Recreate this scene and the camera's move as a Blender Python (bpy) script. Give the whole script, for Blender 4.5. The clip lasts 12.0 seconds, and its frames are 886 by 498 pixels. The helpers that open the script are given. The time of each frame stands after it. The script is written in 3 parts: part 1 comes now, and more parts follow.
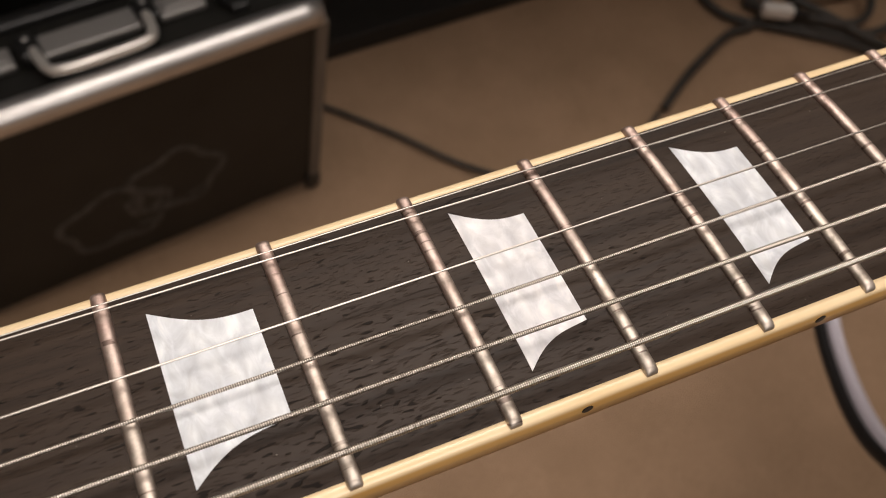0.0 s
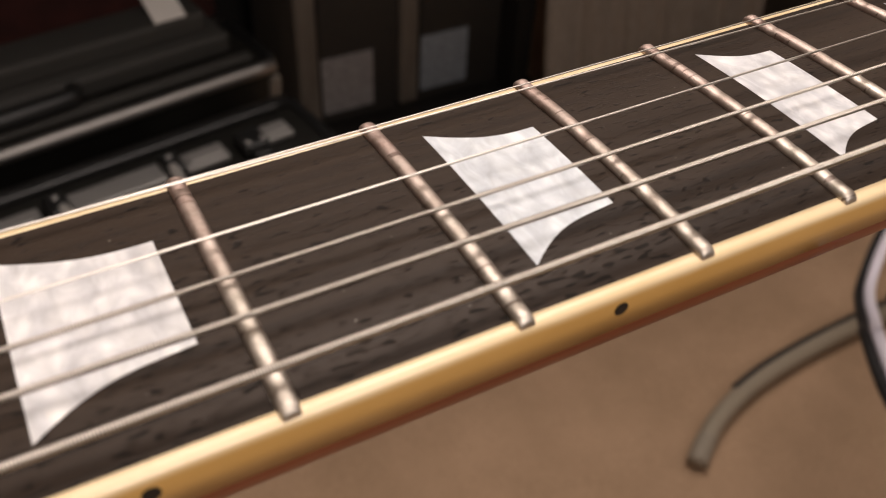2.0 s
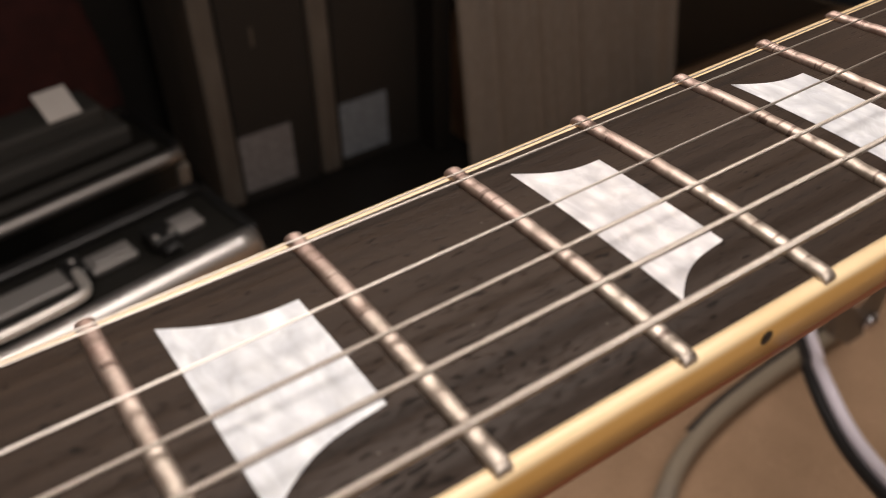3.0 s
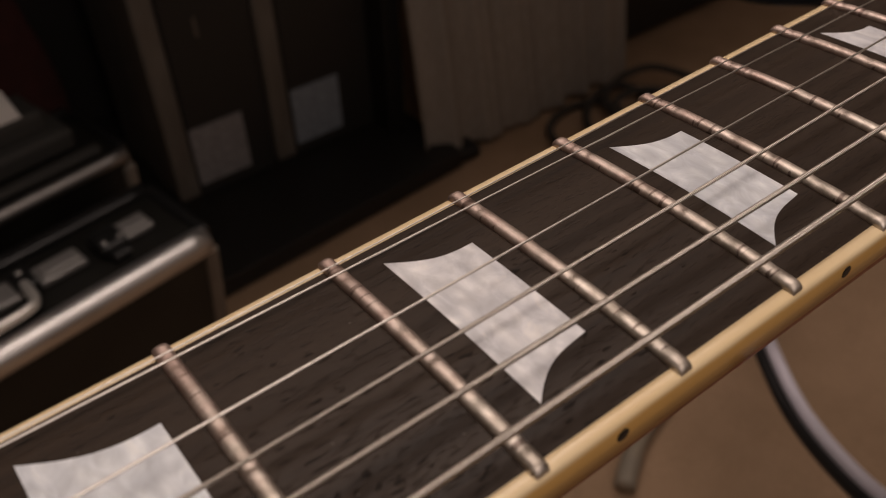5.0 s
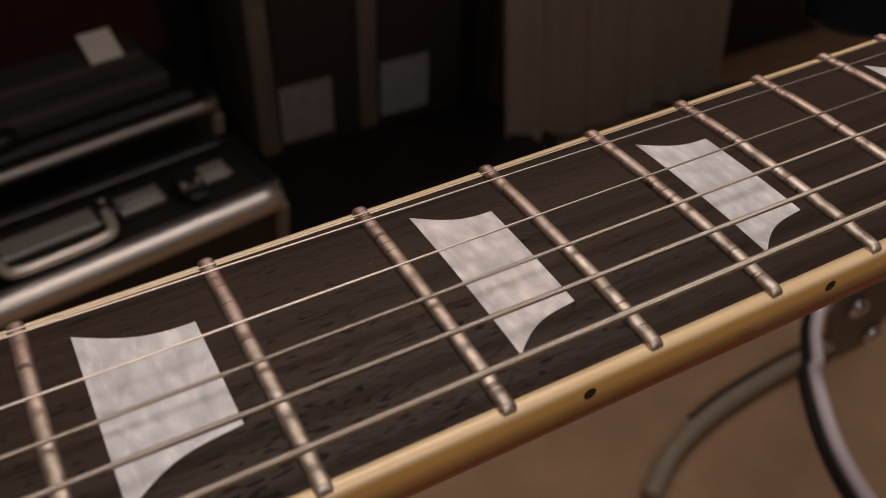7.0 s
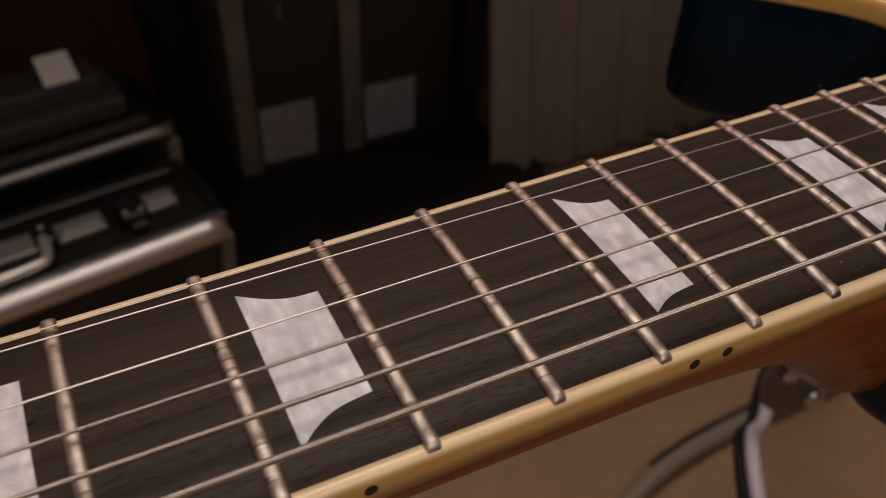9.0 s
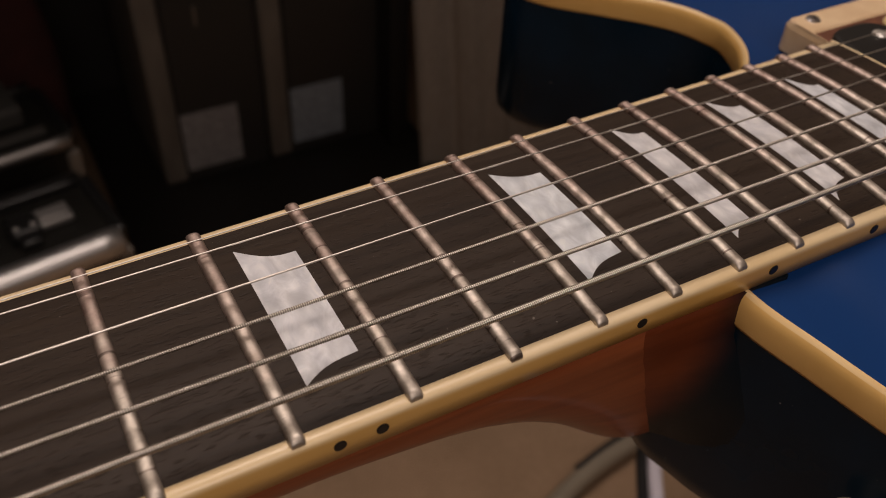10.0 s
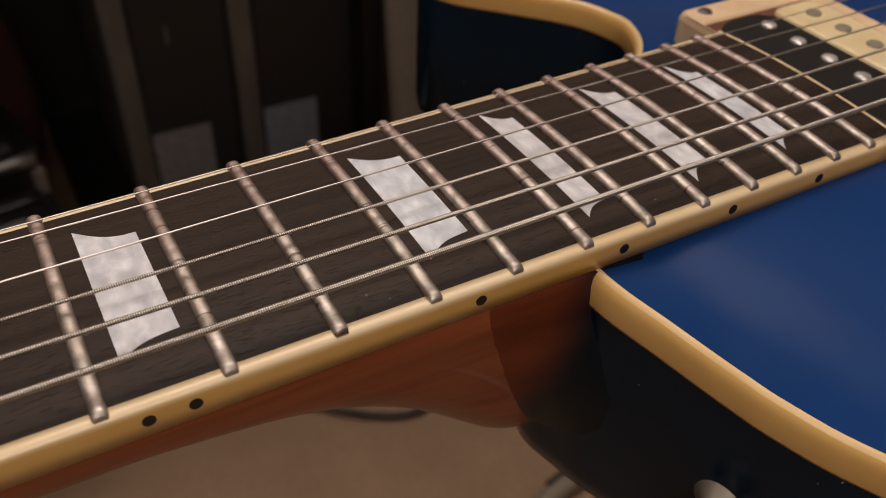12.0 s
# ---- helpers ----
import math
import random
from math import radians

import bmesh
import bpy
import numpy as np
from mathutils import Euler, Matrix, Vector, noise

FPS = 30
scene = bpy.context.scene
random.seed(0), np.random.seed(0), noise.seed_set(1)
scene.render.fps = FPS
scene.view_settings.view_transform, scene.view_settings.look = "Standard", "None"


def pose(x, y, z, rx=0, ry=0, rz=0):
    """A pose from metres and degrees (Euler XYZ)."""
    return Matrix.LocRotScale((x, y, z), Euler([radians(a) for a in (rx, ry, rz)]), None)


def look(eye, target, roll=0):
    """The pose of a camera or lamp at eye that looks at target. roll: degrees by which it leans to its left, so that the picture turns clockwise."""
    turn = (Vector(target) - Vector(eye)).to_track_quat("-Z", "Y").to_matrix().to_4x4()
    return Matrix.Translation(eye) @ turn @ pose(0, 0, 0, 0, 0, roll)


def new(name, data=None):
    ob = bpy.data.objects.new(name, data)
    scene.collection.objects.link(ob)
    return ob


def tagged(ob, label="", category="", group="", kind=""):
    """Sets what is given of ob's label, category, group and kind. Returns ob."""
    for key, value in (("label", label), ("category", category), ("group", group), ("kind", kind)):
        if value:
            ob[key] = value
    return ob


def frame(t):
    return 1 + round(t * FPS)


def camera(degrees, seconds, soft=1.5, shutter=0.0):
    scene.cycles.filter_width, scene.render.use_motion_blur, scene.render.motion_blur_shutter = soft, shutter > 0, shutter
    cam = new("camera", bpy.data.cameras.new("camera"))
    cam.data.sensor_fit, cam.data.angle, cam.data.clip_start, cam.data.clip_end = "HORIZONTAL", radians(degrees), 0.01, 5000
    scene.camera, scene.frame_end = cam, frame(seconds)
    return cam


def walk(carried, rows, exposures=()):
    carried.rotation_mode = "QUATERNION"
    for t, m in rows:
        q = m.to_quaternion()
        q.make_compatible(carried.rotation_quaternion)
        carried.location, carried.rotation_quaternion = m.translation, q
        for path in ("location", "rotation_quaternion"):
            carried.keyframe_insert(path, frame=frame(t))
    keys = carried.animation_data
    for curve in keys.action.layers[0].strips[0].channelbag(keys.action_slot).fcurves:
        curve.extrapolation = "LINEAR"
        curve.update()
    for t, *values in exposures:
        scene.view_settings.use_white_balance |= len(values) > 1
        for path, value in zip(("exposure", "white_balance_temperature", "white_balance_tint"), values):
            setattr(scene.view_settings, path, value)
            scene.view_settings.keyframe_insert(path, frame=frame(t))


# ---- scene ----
cam = camera(54.29, 12.0, soft=0.95, shutter=0.15)
cam.data.dof.use_dof, cam.data.dof.focus_distance, cam.data.dof.aperture_fstop = True, 0.148, 22.0
ZG = 0.69  # height of the fingerboard's edge over the carpet
# seconds, eye, target, roll: heights counted from the fingerboard
PATH = [
    (0, (0.14373, -0.06290, 0.12625), (0.42527, 0.42281, -0.70133), 7.594),
    (0.5, (0.14369, -0.07238, 0.13501), (0.44686, 0.43828, -0.66959), 8.291),
    (1, (0.13278, -0.10068, 0.14759), (0.45492, 0.47390, -0.60480), 9.685),
    (1.5, (0.10307, -0.09299, 0.12517), (0.44360, 0.49374, -0.60953), 8.411),
    (2, (0.08487, -0.07762, 0.07641), (0.45909, 0.55529, -0.60142), 2.841),
    (2.5, (0.10957, -0.06823, 0.07201), (0.52631, 0.57797, -0.56733), 0.967),
    (3, (0.12263, -0.06333, 0.07219), (0.56173, 0.57539, -0.55960), -0.618),
    (3.5, (0.13194, -0.06279, 0.08155), (0.57410, 0.56317, -0.56082), -2.245),
    (3.7, (0.13559, -0.06303, 0.08704), (0.58236, 0.55831, -0.55661), -2.176),
    (5.3, (0.14044, -0.06331, 0.08529), (0.59421, 0.53135, -0.57845), -1.539),
    (5.5, (0.13663, -0.06887, 0.08410), (0.58782, 0.52527, -0.58179), -0.796),
    (6, (0.12871, -0.06920, 0.08352), (0.57724, 0.52443, -0.58454), 1.790),
    (6.5, (0.13571, -0.06856, 0.08788), (0.55810, 0.54142, -0.58259), 2.534),
    (6.7, (0.13766, -0.07310, 0.09172), (0.53617, 0.55291, -0.57857), 1.751),
    (8.3, (0.15764, -0.08637, 0.09494), (0.50258, 0.56892, -0.57708), 3.896),
    (8.5, (0.17738, -0.08674, 0.09964), (0.52050, 0.57236, -0.56958), 3.365),
    (9, (0.22006, -0.08895, 0.10349), (0.57216, 0.57053, -0.56072), 2.496),
    (9.5, (0.24920, -0.09140, 0.10348), (0.62851, 0.55264, -0.56087), 3.267),
    (10, (0.27460, -0.09608, 0.10271), (0.65871, 0.54301, -0.56365), 2.989),
    (10.5, (0.27589, -0.09472, 0.10234), (0.67161, 0.53539, -0.56577), 3.539),
    (11, (0.28101, -0.09484, 0.10288), (0.68068, 0.53334, -0.56467), 3.568),
    (11.5, (0.28724, -0.10082, 0.09725), (0.68713, 0.53563, -0.56232), 3.282),
    (12, (0.29584, -0.11254, 0.09711), (0.69390, 0.53843, -0.54931), 2.784),
]
EXPOSURES = [(0.0, 0.58, 6250, 10), (1.0, 0.60, 6250, 10), (2.0, 0.70, 6350, 12), (2.6, 0.74, 6350, 12), (3.7, 0.74, 6300, 11), (5.3, -0.36, 6750, 18), (6.7, -0.36, 6750, 18), (8.4, -0.04, 6750, 16), (8.95, -0.33, 6750, 18), (9.6, -0.36, 6750, 18), (10.5, 0.24, 6500, 14), (11.0, 0.76, 6200, 12), (11.5, 0.44, 6350, 13), (12.0, 0.0, 6500, 15)]
walk(cam, [(t, Matrix.Translation((0, 0, ZG)) @ look(eye, aim, roll)) for t, eye, aim, roll in PATH], EXPOSURES)

# ---- light: three soft warm unseen overhead lights, an added fill light, a dim room ----
world = bpy.data.worlds.new("world")
world.use_nodes = True
world.node_tree.nodes["Background"].inputs["Color"].default_value = (1.0, 0.86, 0.72, 1)
world.node_tree.nodes["Background"].inputs["Strength"].default_value = 0.02
scene.world = world


def unseen_light(x, y, z, watts, radius):
    data = bpy.data.lights.new("unseen_light", "POINT")
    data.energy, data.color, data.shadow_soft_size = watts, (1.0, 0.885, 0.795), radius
    ob = new("unseen_light", data)
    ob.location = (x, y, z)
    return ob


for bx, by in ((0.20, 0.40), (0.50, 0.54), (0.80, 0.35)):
    unseen_light(bx, by, 1.95, 13.0, 0.42)
# fill light added on the near side; no lamp stands there
unseen_light(0.15, -0.60, 1.30, 12.5, 0.28)


# ---- materials ----
class Mat:
    """A node material with a few shorthands."""

    def __init__(self, name, color, rough=0.5, metal=0.0, coat=0.0, spec=0.5):
        self.m = bpy.data.materials.new(name)
        self.m.use_nodes = True
        self.n, self.l = self.m.node_tree.nodes, self.m.node_tree.links
        self.b = self.n["Principled BSDF"]
        self.b.inputs["Base Color"].default_value = (*color, 1)
        self.b.inputs["Roughness"].default_value = rough
        self.b.inputs["Metallic"].default_value = metal
        self.b.inputs["Coat Weight"].default_value = coat
        self.b.inputs["Coat Roughness"].default_value = 0.05
        self.b.inputs["Specular IOR Level"].default_value = spec

    def coords(self, scale=(1, 1, 1), kind="Object"):
        tc, mp = self.n.new("ShaderNodeTexCoord"), self.n.new("ShaderNodeMapping")
        mp.inputs["Scale"].default_value = scale
        self.l.new(tc.outputs[kind], mp.inputs["Vector"])
        return mp.outputs["Vector"]

    def noise(self, scale, detail=4, rough=0.55, stretch=(1, 1, 1), distortion=0.0):
        t = self.n.new("ShaderNodeTexNoise")
        t.inputs["Scale"].default_value, t.inputs["Detail"].default_value = scale, detail
        t.inputs["Roughness"].default_value, t.inputs["Distortion"].default_value = rough, distortion
        self.l.new(self.coords(stretch), t.inputs["Vector"])
        return t.outputs["Fac"]

    def voronoi(self, scale, stretch=(1, 1, 1), feature="F1", out="Distance"):
        t = self.n.new("ShaderNodeTexVoronoi")
        t.feature = feature
        t.inputs["Scale"].default_value = scale
        self.l.new(self.coords(stretch), t.inputs["Vector"])
        return t.outputs[out]

    def ramp(self, fac, stops):
        r = self.n.new("ShaderNodeValToRGB")
        e = r.color_ramp.elements
        while len(e) < len(stops):
            e.new(0.5)
        for el, (p, c) in zip(e, stops):
            el.position, el.color = p, (*c, 1) if len(c) == 3 else c
        self.l.new(fac, r.inputs["Fac"])
        return r.outputs["Color"]

    def math(self, op, a, b):
        t = self.n.new("ShaderNodeMath")
        t.operation = op
        for i, v in enumerate((a, b)):
            if isinstance(v, (int, float)):
                t.inputs[i].default_value = v
            else:
                self.l.new(v, t.inputs[i])
        return t.outputs["Value"]

    def mix(self, fac, a, b, blend="MIX"):
        t = self.n.new("ShaderNodeMix")
        t.data_type, t.blend_type = "RGBA", blend
        for i, v in ((0, fac), (6, a), (7, b)):
            if isinstance(v, (int, float)):
                t.inputs[i].default_value = v
            elif isinstance(v, tuple):
                t.inputs[i].default_value = (*v, 1)
            else:
                self.l.new(v, t.inputs[i])
        return t.outputs[2]

    def color(self, out):
        self.l.new(out, self.b.inputs["Base Color"])
        return self

    def rough(self, fac, lo, hi):
        r = self.n.new("ShaderNodeMapRange")
        r.inputs["To Min"].default_value, r.inputs["To Max"].default_value = lo, hi
        self.l.new(fac, r.inputs["Value"])
        self.l.new(r.outputs["Result"], self.b.inputs["Roughness"])
        return self

    def bump(self, fac, strength, distance):
        b = self.n.new("ShaderNodeBump")
        b.inputs["Strength"].default_value, b.inputs["Distance"].default_value = strength, distance
        self.l.new(fac, b.inputs["Height"])
        self.l.new(b.outputs["Normal"], self.b.inputs["Normal"])
        return self

    def axis(self, i):
        s = self.n.new("ShaderNodeSeparateXYZ")
        self.l.new(self.coords(), s.inputs["Vector"])
        return s.outputs[i]


# open-pored dark fingerboard wood: short pores along the neck, soft darker streaks
rosewood = Mat("fingerboard_wood", (0.03, 0.022, 0.016), 0.45, spec=0.2)
streak = rosewood.noise(330, 5, 0.65, (0.022, 1.0, 1.0))
crowd = rosewood.math("MULTIPLY", rosewood.math("SUBTRACT", rosewood.noise(60, 3, 0.6, (0.4, 1.0, 1.0)), 0.46), 0.42)
bass = rosewood.math("ADD", rosewood.math("MULTIPLY", rosewood.axis(1), 2.0), rosewood.math("MULTIPLY", rosewood.math("MAXIMUM", rosewood.math("SUBTRACT", rosewood.axis(0), 0.17), 0.0), 2.0))
long_pores = rosewood.math("ADD", rosewood.math("ADD", rosewood.noise(1500, 0, 0.4, (0.30, 1.0, 1.0)), crowd), bass)
fine_pores = rosewood.noise(2800, 1, 0.4, (0.16, 1.0, 1.0))
long_mask = rosewood.ramp(long_pores, [(0.24, (0.2, 0.2, 0.2)), (0.32, (1, 1, 1))])
fine_mask = rosewood.ramp(fine_pores, [(0.28, (0.62, 0.62, 0.62)), (0.42, (1, 1, 1))])
pore_mask = rosewood.mix(1.0, long_mask, fine_mask, "MULTIPLY")
streak_col = rosewood.ramp(streak, [(0.30, (0.0130, 0.0080, 0.0052)), (0.48, (0.0290, 0.0183, 0.0120)), (0.72, (0.0400, 0.0262, 0.0172))])
dust_mask = rosewood.ramp(rosewood.noise(900, 1), [(0.79, (0, 0, 0)), (0.83, (1, 1, 1))])
rosewood.color(rosewood.mix(dust_mask, rosewood.mix(pore_mask, (0.006, 0.0042, 0.0032), streak_col), (0.16, 0.14, 0.12)))
rosewood.rough(pore_mask, 0.75, 0.46).bump(pore_mask, 0.45, 0.0003)

# cream plastic binding, a little aged; lit top and orange bounced side painted in
cream = Mat("cream_binding", (0.72, 0.52, 0.27), 0.32, coat=0.4)
lit_top = cream.n.new("ShaderNodeMapRange")
lit_top.interpolation_type = "SMOOTHSTEP"
lit_top.inputs["From Min"].default_value, lit_top.inputs["From Max"].default_value = -0.0016, -0.0002
cream.l.new(cream.math("ADD", cream.axis(2), cream.math("MULTIPLY", cream.math("SUBTRACT", cream.noise(180, 3, 0.6, (0.2, 1, 1)), 0.5), 0.0012)), lit_top.inputs["Value"])
# amber side tone includes the warm bounce from the carpet
lacquered = cream.ramp(cream.noise(60, 5, 0.6, (0.35, 1, 1)), [(0.3, (0.57, 0.320, 0.082)), (0.7, (0.69, 0.413, 0.132))])
pale = cream.ramp(cream.noise(90, 5, 0.6, (0.35, 1, 1)), [(0.3, (0.80, 0.60, 0.33)), (0.7, (0.88, 0.715, 0.46))])
cream.color(cream.mix(lit_top.outputs["Result"], lacquered, pale))
cream.bump(cream.noise(700, 3), 0.05, 0.0003)

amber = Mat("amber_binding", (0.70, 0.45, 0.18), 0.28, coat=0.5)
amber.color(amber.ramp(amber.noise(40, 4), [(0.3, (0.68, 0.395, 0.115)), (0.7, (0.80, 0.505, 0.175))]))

# highlight along the body binding's upper edge, painted as a paler strip
paleedge = Mat("binding_edge_highlight", (0.82, 0.66, 0.42), 0.3, coat=0.3)
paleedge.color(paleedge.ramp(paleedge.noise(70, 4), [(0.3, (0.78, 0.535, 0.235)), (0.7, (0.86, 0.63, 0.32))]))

# mother-of-pearl plastic, cloudy flakes
pearl = Mat("pearl_inlay", (0.7, 0.7, 0.7), 0.4, spec=0.4)
flow = pearl.noise(230, 4, 0.6, (1.3, 0.72, 1), 0.8)
flake = pearl.voronoi(420, (1.15, 0.55, 1), "SMOOTH_F1")
base = pearl.ramp(flow, [(0.34, (0.54, 0.55, 0.58)), (0.48, (0.68, 0.70, 0.74)), (0.60, (0.84, 0.86, 0.91)), (0.70, (1.0, 1.0, 1.0))])
cloud = pearl.mix(0.42, base, pearl.ramp(flake, [(0.05, (1.0, 1.0, 1.0)), (0.60, (0.46, 0.47, 0.51))]))
who = pearl.n.new("ShaderNodeObjectInfo")
tint = pearl.ramp(who.outputs["Random"], [(0.0, (1.0, 0.97, 0.93)), (0.5, (0.98, 0.98, 0.98)), (1.0, (0.97, 1.0, 1.0))])
pearl.color(pearl.mix(1.0, cloud, tint, "MULTIPLY"))
pearl.rough(flow, 0.30, 0.5).bump(flake, 0.06, 0.0004)

# nickel-silver frets, played smooth with small tarnish marks; redder towards the thin strings
nickel = Mat("fret_wire", (0.62, 0.55, 0.47), 0.28, 1.0)
redness = nickel.n.new("ShaderNodeMapRange")
redness.inputs["From Min"].default_value, redness.inputs["From Max"].default_value = -0.012, 0.022
redness.inputs["To Max"].default_value = 0.72
nickel.l.new(nickel.math("ADD", nickel.axis(1), nickel.math("MULTIPLY", nickel.math("SUBTRACT", nickel.noise(260, 3), 0.5), 0.05)), redness.inputs["Value"])
bright = nickel.ramp(nickel.noise(320, 4, 0.65), [(0.35, (0.41, 0.36, 0.305)), (0.6, (0.66, 0.60, 0.53))])
copper = nickel.ramp(nickel.noise(420, 4, 0.65), [(0.35, (0.34, 0.215, 0.185)), (0.6, (0.58, 0.435, 0.39))])
ticks = nickel.ramp(nickel.noise(620, 2, 0.6, (0.06, 1, 0.4)), [(0.625, (0, 0, 0)), (0.66, (1, 1, 1))])
nickel.color(nickel.mix(nickel.math("MULTIPLY", ticks, 0.75), nickel.mix(redness.outputs["Result"], bright, copper), (0.13, 0.085, 0.07)))
nickel.rough(nickel.noise(220, 3), 0.40, 0.66)

steel = Mat("plain_string", (0.66, 0.62, 0.57), 0.36, 1.0)
wound = Mat("wound_string", (0.60, 0.55, 0.48), 0.3, 1.0)
wave = wound.n.new("ShaderNodeTexWave")
wave.inputs["Scale"].default_value = 860
wound.l.new(wound.coords(), wave.inputs["Vector"])
wound.bump(wave.outputs["Fac"], 0.6, 0.0001)
wound.color(wound.ramp(wave.outputs["Fac"], [(0.12, (0.34, 0.30, 0.26)), (0.55, (0.76, 0.705, 0.635))]))

# mahogany neck
neckwood = Mat("lacquered_mahogany", (0.2, 0.07, 0.03), 0.38, coat=0.18, spec=0.3)
grain = neckwood.noise(240, 5, 0.6, (0.06, 1, 1))
wood = neckwood.ramp(grain, [(0.3, (0.165, 0.040, 0.0135)), (0.7, (0.285, 0.078, 0.026))])
neckwood.color(wood)
# the body's wood beside the heel, darker than the neck, is sprayed over with the dark blue of the sides
heelwood = Mat("sprayed_mahogany", (0.10, 0.03, 0.01), 0.4, coat=0.0, spec=0.22)
heel_tone = heelwood.ramp(heelwood.noise(240, 5, 0.6, (0.06, 1, 1)), [(0.3, (0.105, 0.022, 0.0070)), (0.7, (0.165, 0.038, 0.0115))])
spray = heelwood.n.new("ShaderNodeMapRange")
spray.interpolation_type = "SMOOTHSTEP"
spray.inputs["From Min"].default_value, spray.inputs["From Max"].default_value = 0.3730, 0.3865
slanted = heelwood.math("SUBTRACT", heelwood.axis(0), heelwood.math("MULTIPLY", heelwood.axis(2), 0.24))
heelwood.l.new(heelwood.math("ADD", slanted, heelwood.math("MULTIPLY", heelwood.math("SUBTRACT", heelwood.noise(60, 3), 0.5), 0.006)), spray.inputs["Value"])
heelwood.color(heelwood.mix(spray.outputs["Result"], heel_tone, (0.0028, 0.0065, 0.0100)))

blue = Mat("blue_lacquer", (0.010, 0.050, 0.26), 0.16, coat=0.0, spec=0.16)
blue.color(blue.ramp(blue.noise(14, 4), [(0.3, (0.006, 0.034, 0.130)), (0.7, (0.009, 0.045, 0.170))]))
blue.rough(blue.noise(90, 4), 0.18, 0.26)
darkblue = Mat("dark_blue_lacquer", (0.005, 0.010, 0.032), 0.2, coat=0.0, spec=0.22)
side = darkblue.ramp(darkblue.noise(30, 4), [(0.3, (0.0012, 0.0078, 0.015)), (0.7, (0.0022, 0.0150, 0.032))])
speck = darkblue.ramp(darkblue.noise(620, 1), [(0.785, (0, 0, 0)), (0.82, (1, 1, 1))])
darkblue.color(darkblue.mix(speck, side, (0.34, 0.33, 0.31)))
dust = darkblue.noise(420, 2)
darkblue.rough(dust, 0.1, 0.3)

dotblack = Mat("dot_plastic", (0.012, 0.010, 0.009), 0.4)
ringcream = Mat("pickup_ring_plastic", (0.74, 0.48, 0.30), 0.35)
ringcream.color(ringcream.ramp(ringcream.noise(90, 4), [(0.3, (0.70, 0.49, 0.29)), (0.7, (0.83, 0.63, 0.40))]))
coilcream = Mat("cream_bobbin", (0.78, 0.66, 0.42), 0.35)
coilcream.color(coilcream.ramp(coilcream.noise(90, 4), [(0.3, (0.72, 0.58, 0.31)), (0.7, (0.84, 0.70, 0.42))]))
recess = Mat("reddish_recess", (0.16, 0.05, 0.02), 0.6)
recess.color(recess.ramp(recess.noise(200, 3), [(0.3, (0.10, 0.03, 0.012)), (0.7, (0.20, 0.065, 0.025))]))
polemetal = Mat("pole_metal", (0.80, 0.77, 0.72), 0.3, 0.7)
polemetal.rough(polemetal.noise(400, 3), 0.22, 0.42)
dullpole = Mat("dull_pole_metal", (0.30, 0.27, 0.21), 0.5, 0.4)
dullpole.rough(dullpole.noise(400, 3), 0.4, 0.6)
coilblack = Mat("black_bobbin", (0.009, 0.008, 0.007), 0.5, spec=0.3)
chrome = Mat("chrome", (0.78, 0.76, 0.78), 0.10, 1.0)
chrome.rough(chrome.noise(60, 3), 0.05, 0.2)

# pale lilac base colour carries the chrome tube's bright reflection
satin = Mat("painted_sheen_chrome", (0.90, 0.85, 0.95), 0.3, 0.12)
satin.rough(satin.noise(60, 3), 0.25, 0.45)
legmetal = Mat("dull_plated_metal", (0.28, 0.235, 0.175), 0.75, 0.0)
legmetal.rough(legmetal.noise(80, 3), 0.42, 0.58)
alu = Mat("brushed_aluminium", (0.66, 0.64, 0.61), 0.34, 1.0)
alu.color(alu.ramp(alu.noise(120, 4, 0.6, (0.1, 1, 1)), [(0.3, (0.56, 0.545, 0.53)), (0.7, (0.80, 0.785, 0.77))]))
alu.rough(alu.noise(200, 3), 0.38, 0.5)
# aluminium of the front case, darkened in colour for shade at the rear case
shaded_alu = Mat("shaded_aluminium", (0.36, 0.345, 0.33), 0.45, 1.0)
shaded_alu.rough(shaded_alu.noise(200, 3), 0.42, 0.6)
panel = Mat("black_case_panel", (0.012, 0.011, 0.010), 0.45, spec=0.32)
panel.bump(panel.voronoi(900), 0.25, 0.0003)
panel.color(panel.ramp(panel.noise(18, 4), [(0.3, (0.0075, 0.0072, 0.0062)), (0.7, (0.0145, 0.0138, 0.0118))]))
blackplastic = Mat("black_plastic", (0.010, 0.010, 0.010), 0.38)
blackplastic.bump(blackplastic.noise(500, 3), 0.08, 0.0004)
greyplate = Mat("grey_latch_plate", (0.28, 0.27, 0.26), 0.42, 0.5)
greyplate.rough(greyplate.noise(150, 3), 0.3, 0.55)
greyrib = Mat("dull_grey_plastic", (0.048, 0.046, 0.042), 0.55)
greyrib.bump(greyrib.noise(400, 3), 0.1, 0.0004)
emblem_paint = Mat("worn_grey_print", (0.060, 0.055, 0.050), 0.6)
emblem_paint.color(emblem_paint.ramp(emblem_paint.noise(120, 4), [(0.35, (0.025, 0.0245, 0.023)), (0.7, (0.085, 0.082, 0.077))]))

carpet = Mat("beige_carpet", (0.33, 0.25, 0.18), 0.95, spec=0.1)
tuft = carpet.noise(420, 5, 0.7)
patch = carpet.noise(9, 5, 0.6)
carpet.color(carpet.mix(0.5, carpet.ramp(tuft, [(0.3, (0.27, 0.167, 0.098)), (0.7, (0.60, 0.415, 0.270))]),
                        carpet.ramp(patch, [(0.3, (0.36, 0.240, 0.148)), (0.7, (0.54, 0.365, 0.238))])))
carpet.bump(tuft, 0.7, 0.004)
